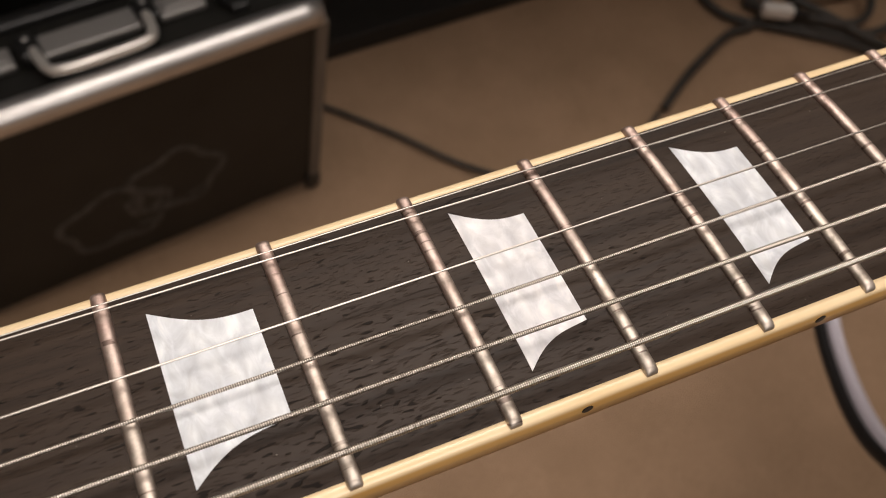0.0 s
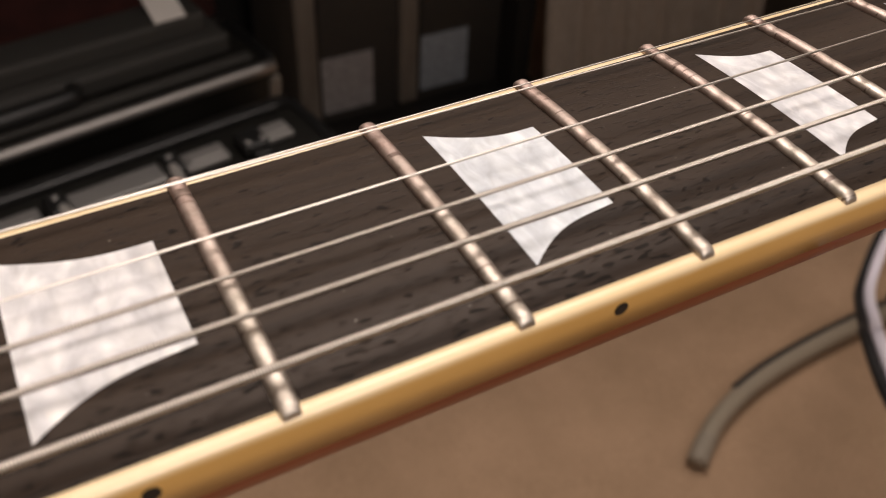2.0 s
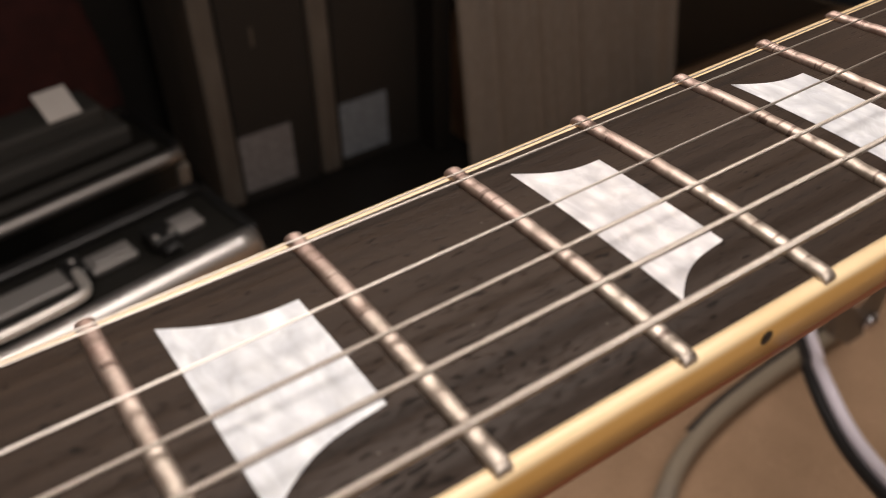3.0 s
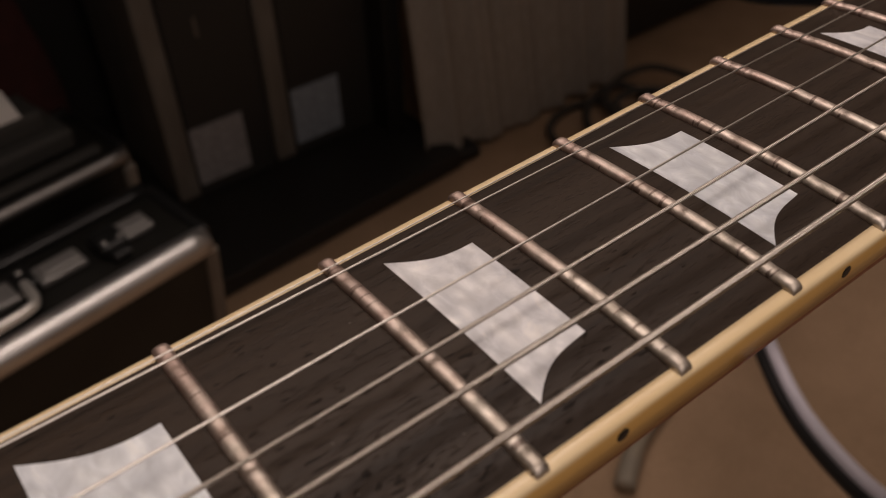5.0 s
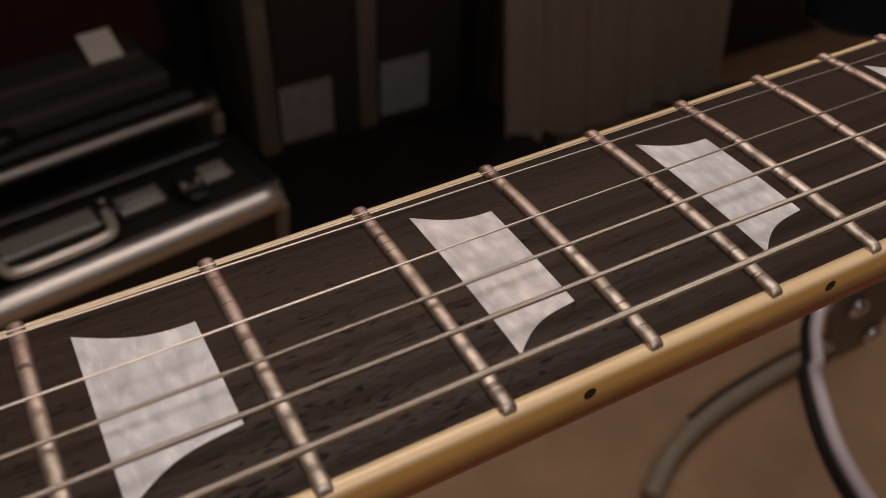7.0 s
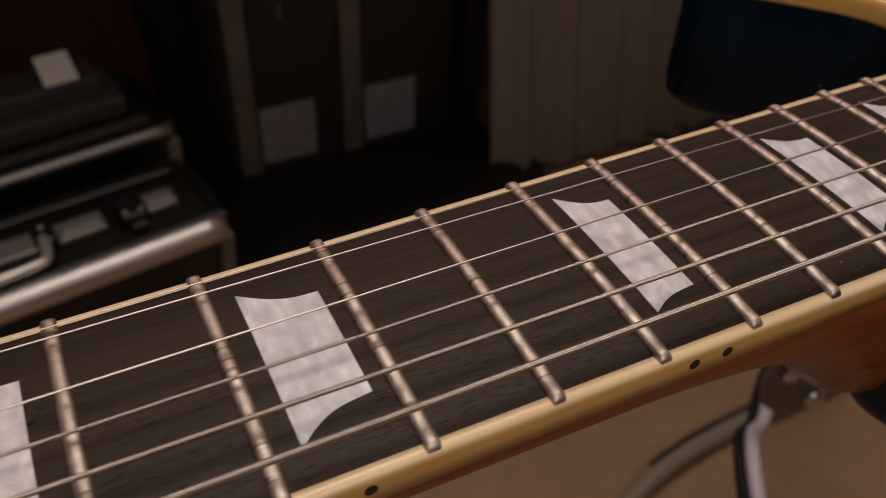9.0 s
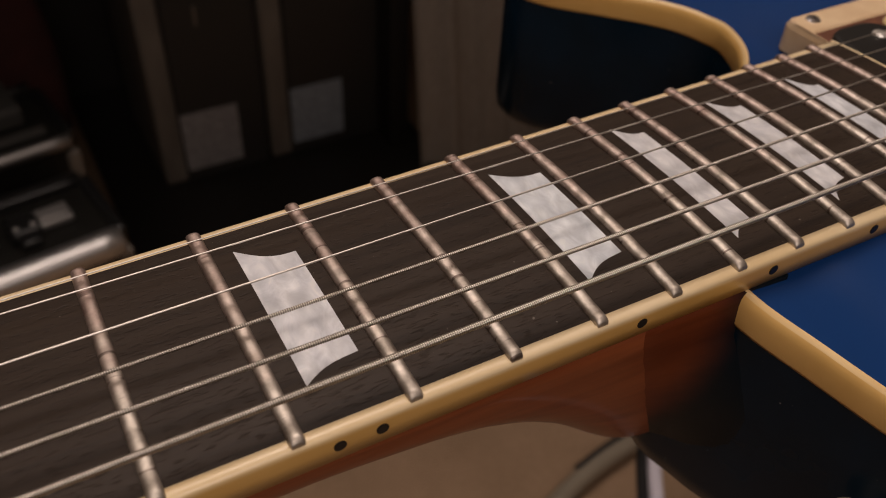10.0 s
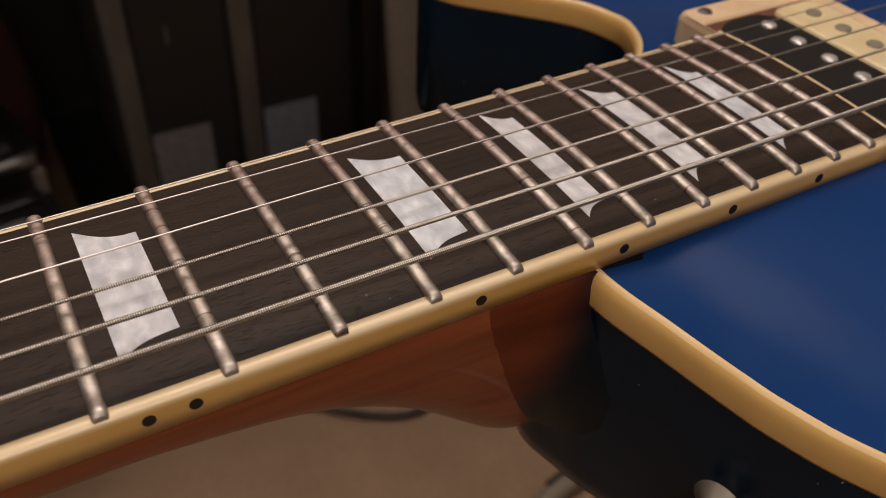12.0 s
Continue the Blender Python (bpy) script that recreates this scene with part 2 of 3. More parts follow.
wallpaint = Mat("wall_paint", (0.55, 0.50, 0.44), 0.8)
wallpaint.color(wallpaint.ramp(wallpaint.noise(5, 5), [(0.3, (0.33, 0.29, 0.25)), (0.7, (0.39, 0.35, 0.31))]))
wallpaint.bump(wallpaint.noise(300, 3), 0.1, 0.001)
# unseen south wall darkened so the guitar's sides reflect less light
darkwall = Mat("wall_darkened_for_reflections", (0.10, 0.085, 0.075), 0.8)
darkwall.color(darkwall.ramp(darkwall.noise(5, 5), [(0.3, (0.085, 0.07, 0.06)), (0.7, (0.115, 0.10, 0.088))]))
drape = Mat("grey_beige_cloth", (0.40, 0.33, 0.26), 0.85, spec=0.15)
drape.color(drape.ramp(drape.noise(60, 5, 0.6, (6, 6, 0.5)), [(0.3, (0.27, 0.235, 0.20)), (0.7, (0.37, 0.33, 0.29))]))
drape.bump(drape.noise(1500, 2), 0.2, 0.0005)
blackwood = Mat("black_furniture", (0.019, 0.0170, 0.0150), 0.5, spec=0.4)
blackwood.bump(blackwood.noise(200, 4, 0.6, (1, 1, 0.08)), 0.1, 0.0005)
darkred = Mat("dark_red_cloth", (0.06, 0.012, 0.010), 0.9)
darkred.color(darkred.ramp(darkred.noise(40, 4), [(0.3, (0.030, 0.006, 0.005)), (0.7, (0.055, 0.011, 0.009))]))
boxcard = Mat("black_card", (0.027, 0.0245, 0.022), 0.55)
boxcard.bump(boxcard.noise(400, 4), 0.15, 0.0005)
greyedge = Mat("grey_edge", (0.22, 0.19, 0.155), 0.6)
greyedge.color(greyedge.ramp(greyedge.noise(60, 4, 0.6, (1, 1, 0.2)), [(0.3, (0.125, 0.105, 0.085)), (0.7, (0.19, 0.165, 0.138))]))
paper = Mat("printed_paper", (0.55, 0.53, 0.52), 0.7)
paper.color(paper.ramp(paper.noise(220, 4, 0.7), [(0.38, (0.20, 0.19, 0.195)), (0.6, (0.36, 0.345, 0.345))]))
bluepaper = Mat("bluish_printed_paper", (0.3, 0.33, 0.37), 0.7)
bluepaper.color(bluepaper.ramp(bluepaper.noise(220, 4, 0.7), [(0.38, (0.19, 0.22, 0.25)), (0.6, (0.33, 0.37, 0.42))]))
whitecard = Mat("white_card", (0.80, 0.76, 0.72), 0.6)
whitecard.color(whitecard.ramp(whitecard.noise(30, 3), [(0.3, (0.74, 0.70, 0.66)), (0.7, (0.82, 0.79, 0.75))]))
cablegrey = Mat("dusty_cable", (0.045, 0.040, 0.035), 0.6)
cablegrey.color(cablegrey.ramp(cablegrey.noise(60, 3), [(0.3, (0.030, 0.027, 0.023)), (0.7, (0.060, 0.052, 0.045))]))
rubber = Mat("black_rubber", (0.013, 0.012, 0.012), 0.55)
rubber.bump(rubber.noise(300, 3), 0.1, 0.0005)
legpaint = Mat("dull_olive_paint", (0.26, 0.22, 0.17), 0.8)
legpaint.rough(legpaint.noise(90, 3), 0.4, 0.6)
greymetal = Mat("grey_painted_metal", (0.165, 0.142, 0.118), 0.5, 0.2)
greymetal.rough(greymetal.noise(90, 3), 0.3, 0.5)


# ---- mesh helpers ----
def part(name, bm, material, parent=None, label="", smooth=False):
    me = bpy.data.meshes.new(name)
    bmesh.ops.recalc_face_normals(bm, faces=bm.faces[:])
    bm.to_mesh(me)
    bm.free()
    me.materials.append(material.m if isinstance(material, Mat) else material)
    if smooth:
        for p in me.polygons:
            p.use_smooth = True
    ob = new(name, me)
    ob.parent = parent
    return tagged(ob, label)


def base_at(name, m, label, category, group="", kind=""):
    ob = new(name)
    ob.empty_display_size = 0.05
    ob.matrix_world = m
    return tagged(ob, label, category, group, kind)


def box(x0, x1, y0, y1, z0, z1, bevel=0.0, seg=2):
    bm = bmesh.new()
    bmesh.ops.create_cube(bm, size=1.0)
    for v in bm.verts:
        v.co = Vector((x0 + (v.co.x + 0.5) * (x1 - x0), y0 + (v.co.y + 0.5) * (y1 - y0), z0 + (v.co.z + 0.5) * (z1 - z0)))
    if bevel:
        bmesh.ops.bevel(bm, geom=bm.edges[:], offset=bevel, segments=seg, affect="EDGES", profile=0.5)
    return bm


def smooth_line(points, n, closed=False):
    """Catmull-Rom through the points, n steps a span."""
    p = [Vector(q) for q in points]
    m = len(p)
    out = []
    for i in range(m if closed else m - 1):
        a, b, c, d = (p[(i + k) % m] if closed else p[min(max(i + k, 0), m - 1)] for k in (-1, 0, 1, 2))
        for j in range(n):
            t = j / n
            out.append(0.5 * (2 * b + (c - a) * t + (2 * a - 5 * b + 4 * c - d) * t * t + (3 * b - a - 3 * c + d) * t ** 3))
    if not closed:
        out.append(p[-1].copy())
    return out


def tube(points, radius, sides=12, cap=True, n=8, radii=None):
    """A round tube swept along a smooth line."""
    line = smooth_line(points, n)
    bm = bmesh.new()
    rings, up = [], Vector((0.12, 0.21, 0.97)).normalized()
    for i, q in enumerate(line):
        d = (line[min(i + 1, len(line) - 1)] - line[max(i - 1, 0)]).normalized()
        side = d.cross(up)
        if side.length < 1e-4:
            side = d.cross(Vector((1, 0, 0)))
        side.normalize()
        up = side.cross(d).normalized()
        r = radius if radii is None else radii[0] + (radii[1] - radii[0]) * i / (len(line) - 1)
        rings.append([bm.verts.new(q + r * (math.cos(a) * side + math.sin(a) * up)) for a in (2 * math.pi * k / sides for k in range(sides))])
    for r0, r1 in zip(rings, rings[1:]):
        for k in range(sides):
            bm.faces.new((r0[k], r0[(k + 1) % sides], r1[(k + 1) % sides], r1[k]))
    if cap:
        bm.faces.new(rings[0])
        bm.faces.new(rings[-1])
    return bm


def lathe(profile, m, sides=20):
    """Turns (radius, height) pairs about the z axis of the pose m."""
    bm = bmesh.new()
    rings = [[bm.verts.new(m @ Vector((r * math.cos(2 * math.pi * k / sides), r * math.sin(2 * math.pi * k / sides), h))) for k in range(sides)] for r, h in profile]
    for r0, r1 in zip(rings, rings[1:]):
        for k in range(sides):
            bm.faces.new((r0[k], r0[(k + 1) % sides], r1[(k + 1) % sides], r1[k]))
    bm.faces.new(rings[0])
    bm.faces.new(rings[-1])
    return bm


def loft(sections, cap=True, closed=True):
    bm = bmesh.new()
    rings = [[bm.verts.new(q) for q in s] for s in sections]
    n = len(rings[0])
    for r0, r1 in zip(rings, rings[1:]):
        for k in range(n if closed else n - 1):
            bm.faces.new((r0[k], r0[(k + 1) % n], r1[(k + 1) % n], r1[k]))
    if cap:
        bm.faces.new(rings[0])
        bm.faces.new(rings[-1])
    return bm


# ---- the room ----
RX0, RX1, RY0, RY1, RZ = -2.2, 2.6, -2.0, 1.35, 2.4


def room():
    bm = bmesh.new()
    nx, ny = 120, 90
    vs = [[bm.verts.new((RX0 + (RX1 - RX0) * i / nx, RY0 + (RY1 - RY0) * j / ny,
                         0.004 * noise.noise(Vector((i * 0.31, j * 0.31, 0))) - 0.004)) for i in range(nx + 1)] for j in range(ny + 1)]
    for j in range(ny):
        for i in range(nx):
            bm.faces.new((vs[j][i], vs[j][i + 1], vs[j + 1][i + 1], vs[j + 1][i]))
    floor = part("floor", bm, carpet, smooth=True)
    tagged(floor, "beige cut-pile carpet, slightly flattened", "carpet", kind="structure")
    for name, b in (("wall_north", (RX0 - 0.1, RX1 + 0.1, RY1, RY1 + 0.1)), ("wall_south", (RX0 - 0.1, RX1 + 0.1, RY0 - 0.1, RY0)),
                    ("wall_west", (RX0 - 0.1, RX0, RY0, RY1)), ("wall_east", (RX1, RX1 + 0.1, RY0, RY1))):
        tagged(part(name, box(*b, -0.02, RZ), darkwall if name == "wall_south" else wallpaint), "plain painted wall", "wall", kind="structure")
    tagged(part("ceiling", box(RX0 - 0.1, RX1 + 0.1, RY0 - 0.1, RY1 + 0.1, RZ, RZ + 0.1), wallpaint), "plain pale ceiling", "ceiling", kind="structure")


room()

# ---- the guitar: x along the neck from the nut, y to the thin strings, z out of the fingerboard ----
SCALE = 0.628


def fret_x(n):
    return SCALE * (1 - 2 ** (-n / 12))


def width(x):
    return 0.04315 + 0.02684 * x


RADIUS = 0.305
BOARD_END = fret_x(22) + 0.0092


def crown(x, y):
    """Height of the cambered fingerboard over its edge."""
    return (width(x) / 2) ** 2 / (2 * RADIUS) - y * y / (2 * RADIUS)


def arc_strip(bm, x0, x1, y0, y1, lift, depth, steps=14, nx=1):
    """A cambered slab between two places on the neck; y as shares of the half width."""
    top, bot = [], []
    for i in range(nx + 1):
        x = x0 + (x1 - x0) * i / nx
        rt, rb = [], []
        for j in range(steps + 1):
            y = (y0 + (y1 - y0) * j / steps) * width(x) / 2
            rt.append(bm.verts.new((x, y, crown(x, y) + lift)))
            rb.append(bm.verts.new((x, y, crown(x, y) + lift - depth)))
        top.append(rt)
        bot.append(rb)
    for i in range(nx):
        for j in range(steps):
            bm.faces.new((top[i][j], top[i][j + 1], top[i + 1][j + 1], top[i + 1][j]))
            bm.faces.new((bot[i][j], bot[i + 1][j], bot[i + 1][j + 1], bot[i][j + 1]))
    for i in range(nx):
        for j in (0, steps):
            bm.faces.new((top[i][j], top[i + 1][j], bot[i + 1][j], bot[i][j]))
    for i in (0, nx):
        for j in range(steps):
            bm.faces.new((top[i][j], bot[i][j], bot[i][j + 1], top[i][j + 1]))
    return bm


# the six strings, high over the frets: place at the nut, drift along the neck, height at the nut, climb, radius
STRINGS = ((0.01881, 0.00771, 0.00205, 0.00150, 0.00013), (0.02023, -0.01279, 0.00193, 0.00457, 0.00017), (0.00547, -0.00455, 0.00298, 0.00767, 0.00021),
           (-0.00127, -0.00692, 0.00237, 0.00624, 0.00033), (-0.00788, -0.01704, 0.00266, 0.01046, 0.00044), (-0.01694, -0.01246, 0.00275, 0.00992, 0.00058))


def fret_mesh(n):
    """A bent fret wire with a domed crown, ball-shaped ends over the binding and small dents under the strings."""
    x, half, h = fret_x(n), 0.00130, 0.00115
    rows = []
    ends = (0.0, 0.00006, 0.0002, 0.00045, 0.0008, 0.0012, 0.0016, 0.0021)
    lo, hi = -width(x) / 2 + 0.0004, width(x) / 2 - 0.00005
    ys = [lo + e for e in ends]
    ys += [lo + 0.0027 + (hi - lo - 0.0054) * j / 64 for j in range(65)]
    ys += [hi - e for e in ends[::-1]]
    for y in ys:
        d = min(y - lo, hi - y)
        round_off = math.sqrt(max(0.0, 1 - (1 - min(1.0, d / 0.0011)) ** 2))
        k = 0.16 + 0.84 * round_off
        worn = sum(math.exp(-((y - a - b * x) / 0.0008) ** 2) for a, b, *_ in STRINGS) * (0.13 if n < 16 else 0.05)
        k *= 1 - min(worn, 0.3) + (0.06 * math.exp(-((d - 0.0011) / 0.0006) ** 2))
        taper = 0.72 + 0.28 * round_off
        z = crown(x, y)
        prof = [Vector((x + half * taper * math.cos(a), y, z + (0.00005 + h * k) * math.sin(a) ** 0.7 if a not in (0, math.pi) else z - 0.0006))
                for a in (0.0, 0.3, 0.65, 0.95, 1.25, math.pi / 2, math.pi - 1.25, math.pi - 0.95, math.pi - 0.65, math.pi - 0.3, math.pi)]
        rows.append(prof)
    return loft(rows)


# by position: gap to the fret before and after (shares of the fret space), then the four corners (shares of the width)
INLAYS = {3: (0.210, 0.190, 0.342, 0.241, -0.186, -0.310), 5: (0.231, 0.188, 0.353, 0.237, -0.196, -0.318), 7: (0.262, 0.222, 0.365, 0.262, -0.229, -0.334),
          9: (0.234, 0.186, 0.341, 0.245, -0.230, -0.336), 12: (0.264, 0.215, 0.342, 0.247, -0.257, -0.313), 15: (0.239, 0.160, 0.320, 0.243, -0.252, -0.322),
          17: (0.343, 0.244, 0.363, 0.281, -0.313, -0.369), 19: (0.292, 0.205, 0.348, 0.255, -0.288, -0.374), 21: (0.325, 0.220, 0.344, 0.229, -0.295, -0.364)}


def inlay_mesh(n):
    """A crown-shaped trapezoid between two frets with hollowed long sides."""
    a, b = fret_x(n - 1), fret_x(n)
    d = b - a
    p0, p1, q0, q1, r1, r0 = INLAYS[n]
    w = width((a + b) / 2)
    x0, x1, t0, t1, u1, u0 = a + p0 * d, b - p1 * d, q0 * w, q1 * w, r1 * w, r0 * w
    steps = 10
    bm = bmesh.new()
    top = []
    for i in range(steps + 1):
        s = i / steps
        bow = s + 0.32 * math.sin(math.pi * s)
        bow2 = s + 0.42 * math.sin(math.pi * s) * (1 - 0.5 * s)
        x = x0 + (x1 - x0) * s
        yt, yb = t0 + (t1 - t0) * bow, u0 + (u1 - u0) * min(bow2, 1.06)
        top.append([bm.verts.new((x, yb + (yt - yb) * j / 10, crown(x, yb + (yt - yb) * j / 10) + 0.00008)) for j in range(11)])
    for i in range(steps):
        for j in range(10):
            bm.faces.new((top[i][j], top[i][j + 1], top[i + 1][j + 1], top[i + 1][j]))
    ext = bmesh.ops.extrude_face_region(bm, geom=bm.faces[:])
    bmesh.ops.translate(bm, verts=[g for g in ext["geom"] if isinstance(g, bmesh.types.BMVert)], vec=(0, 0, -0.0012))
    return bm


def binding_rail(side):
    """The plastic strip along one edge of the fingerboard, rounded off on the outside."""
    rows = []
    for i in range(61):
        x = BOARD_END * i / 60
        e = width(x) / 2
        low = -float(np.interp(x, (0.20, 0.34), (0.0067, 0.0057)))
        wob = 0.00012 * noise.noise(Vector((x * 90, side * 7, 0)))
        prof = [(-0.0024, crown(x, e - 0.0024) - 0.00002), (-0.0012, crown(x, e - 0.0012)), (-0.0006, -0.00002), (-0.0002, -0.0003), (0.0, -0.0008), (0.0001 + wob, -0.003), (0.0, low), (-0.0024, low)]
        rows.append([(x, side * (e + dy), z) for dy, z in prof])
    return loft(rows)


NECK_X = (0.0, 0.10, 0.20, 0.25, 0.28, 0.300, 0.315, 0.325, 0.335, 0.345, 0.355, 0.365, 0.375, 0.385)
NECK_DEPTH = (0.0190, 0.0196, 0.0202, 0.0207, 0.0213, 0.0218, 0.0250, 0.0276, 0.0327, 0.0396, 0.0485, 0.0598, 0.0690, 0.0705)
SIDE_Z = 0.0056  # depth of the joint between fretboard and neck


def neck_depth(x):
    return sum(float(np.interp(x + k * 0.0025, NECK_X, NECK_DEPTH)) for k in range(-2, 3)) / 5


def neck_half(x, z):
    """Half the neck's thickness at a place along it and a depth under the fretboard's edge."""
    sine = min(1.0, max(0.0, (-z - SIDE_Z) / (neck_depth(x) - SIDE_Z))) ** 1.25
    return (width(x) / 2 - 0.0008) * math.sqrt(1 - sine * sine) ** 0.8


def neck_mesh():
    rows = []
    for x in [i * 0.01 for i in range(28)] + [0.28 + i * 0.0025 for i in range(43)]:
        d, e = neck_depth(x), width(x) / 2 - 0.0008
        sec = []
        for k in range(33):
            a = math.pi * k / 32
            c, sn = math.cos(a), math.sin(a)
            sec.append((x, -e * math.copysign(abs(c) ** 0.8, c), -SIDE_Z - (d - SIDE_Z) * max(0.0, sn) ** 0.8))
        rows.append(sec)
    return loft(rows)


def shoulder_mesh(side):
    """The fillet that runs out of the body over the side of the neck's heel: a bowed front edge, a hollow back to the body's wall."""
    depths = [0.0063, 0.009, 0.012, 0.0155, 0.0168] + [0.0168 + 0.0517 * i / 14 for i in range(1, 15)]
    rows = []
    for dep in depths:
        front = float(np.interp(dep, (0.006, 0.013, 0.020, 0.028, 0.036, 0.046, 0.057, 0.0685), (0.3570, 0.3580, 0.3603, 0.3630, 0.3662, 0.3715, 0.3780, 0.3842)))
        wide = float(np.interp(dep, (0.006, 0.0166, 0.024, 0.034), (0.0268, 0.0278, 0.0325, 0.0360)))
        back = max(float(np.interp(dep, (0.006, 0.0166, 0.022), (0.3800, 0.3812, 0.3838))), front + 0.003)
        y0, row = neck_half(front, -dep) - 0.0004, []
        for k in range(11):
            t = k / 10
            row.append((front + (back - front) * t, side * (y0 + 0.0008 * min(1.0, 6 * t) + (wide - 0.0008 - y0) * t ** 2.0), -dep))
        rows.append(row + [(0.392, side * wide, -dep), (0.392, side * 0.010, -dep), (front + 0.002, side * 0.010, -dep)])
    return loft(rows)


OUTLINE = smooth_line([
    (0.380, -0.010), (0.3808, -0.027), (0.3858, -0.042), (0.3903, -0.0555), (0.3930, -0.063), (0.4003, -0.079), (0.413, -0.101), (0.436, -0.121), (0.468, -0.131), (0.505, -0.127), (0.545, -0.114), (0.578, -0.112),
    (0.617, -0.124), (0.66, -0.147), (0.71, -0.163), (0.755, -0.159), (0.795, -0.132), (0.817, -0.085), (0.825, 0.0),
    (0.817, 0.085), (0.795, 0.132), (0.755, 0.159), (0.71, 0.163), (0.66, 0.147), (0.617, 0.124), (0.578, 0.112),
    (0.545, 0.114), (0.505, 0.127), (0.465, 0.140), (0.442, 0.139), (0.4294, 0.130), (0.4272, 0.1195), (0.4315, 0.1093), (0.443, 0.0975), (0.4545, 0.0855), (0.4605, 0.0760), (0.4622, 0.066),
    (0.4595, 0.058), (0.4545, 0.0498), (0.4475, 0.042), (0.438, 0.034), (0.424, 0.025), (0.400, 0.010)], 8, closed=True)
OUTLINE = [Vector((p[0], p[1], 0)) for p in OUTLINE]
EDGE_Z, BACK_Z = -0.0092, -0.0695


def outline_normals():
    n = len(OUTLINE)
    out = []
    for i in range(n):
        d = (OUTLINE[(i + 1) % n] - OUTLINE[i - 1]).normalized()
        out.append(Vector((d.y, -d.x, 0)))
    return out


NORMALS = outline_normals()


def drop(x, y):
    """The rim falls away from the neck."""
    near = min(1.0, max(0.0, (abs(y) - 0.026) / 0.045))
    return 0.0028 * (1 - near) ** 2 - 0.0040 * near - 0.02 * max(0.0, x - 0.40)


def rim(profile):
    """Rings round the body's outline: (offset outwards, height) pairs."""
    bm = bmesh.new()
    n = len(OUTLINE)
    rings = [[bm.verts.new(OUTLINE[i] + NORMALS[i] * off + Vector((0, 0, z + (drop(OUTLINE[i].x, OUTLINE[i].y) if z > -0.025 else 0.0)))) for i in range(n)] for off, z in profile]
    for r0, r1 in zip(rings, rings[1:]):
        for i in range(n):
            bm.faces.new((r0[i], r0[(i + 1) % n], r1[(i + 1) % n], r1[i]))
    return bm, rings


def top_mesh():
    """The carved top: a dished border rising to a low dome."""
    from mathutils.geometry import delaunay_2d_cdt
    inner = [(OUTLINE[i] - NORMALS[i] * 0.0012) for i in range(len(OUTLINE))]
    pts = [Vector((p.x, p.y)) for p in inner]
    n = len(pts)
    edges = [(i, (i + 1) % n) for i in range(n)]
    arr = np.array([(p.x, p.y) for p in pts])
    grid = []
    for i in range(58):
        for j in range(44):
            q = (0.378 + i * 0.008, -0.172 + j * 0.008)
            if np.min(np.hypot(arr[:, 0] - q[0], arr[:, 1] - q[1])) > 0.004:
                grid.append(Vector(q))
    co, _, faces, *_ = delaunay_2d_cdt(pts + grid, edges, [], 1, 1e-6)
    bm = bmesh.new()
    vs = []
    for c in co:
        dist = float(np.min(np.hypot(arr[:, 0] - c.x, arr[:, 1] - c.y)))
        s = min(1.0, dist / 0.07)
        z = EDGE_Z + 0.0002 + drop(c.x, c.y) * (1 - s) - 0.0009 * math.sin(min(1.0, dist / 0.020) * math.pi) + 0.0042 * s * s * (3 - 2 * s)
        vs.append(bm.verts.new((c.x, c.y, z)))
    for f in faces:
        bm.faces.new([vs[i] for i in f])
    return bm


def rounded(x0, x1, y0, y1, r, z, steps=6):
    """A rectangle with round corners, as a ring of points."""
    ring = []
    for cx, cy, a0 in ((x1 - r, y1 - r, 0), (x0 + r, y1 - r, 90), (x0 + r, y0 + r, 180), (x1 - r, y0 + r, 270)):
        for k in range(steps + 1):
            a = math.radians(a0 + 90 * k / steps)
            ring.append((cx + r * math.cos(a), cy + r * math.sin(a), z))
    return ring


def coil_mesh(x0, x1, r):
    """A pickup coil: a long slab with rounded corners and a softened rim."""
    return loft([rounded(x0 + i, x1 - i, -0.0324 + i, 0.0324 - i, r - i, z) for i, z in ((0.0, -0.0080), (0.0, -0.0014), (0.0004, -0.0007), (0.0012, -0.0004))])


def ring_mesh(p0):
    """The frame round the pickup: a moulded rectangle with an opening through it."""
    rows = []
    for out, z in ((0.0, -0.0100), (0.0, -0.0034), (0.0007, -0.0020), (0.0020, -0.0014)):
        rows.append(rounded(p0 + min(out, 0.0003), p0 + 0.0469 - out, -0.0445 + out, 0.0445 - out, 0.0032, z))
    for inn, z in ((0.0006, -0.0014), (0.0, -0.0020), (0.0, -0.0100)):
        rows.append(rounded(p0 + 0.0005, p0 + 0.0401 + inn, -0.0344 - inn, 0.0344 + inn, 0.0016, z))
    return loft(rows + rows[:1], cap=False)


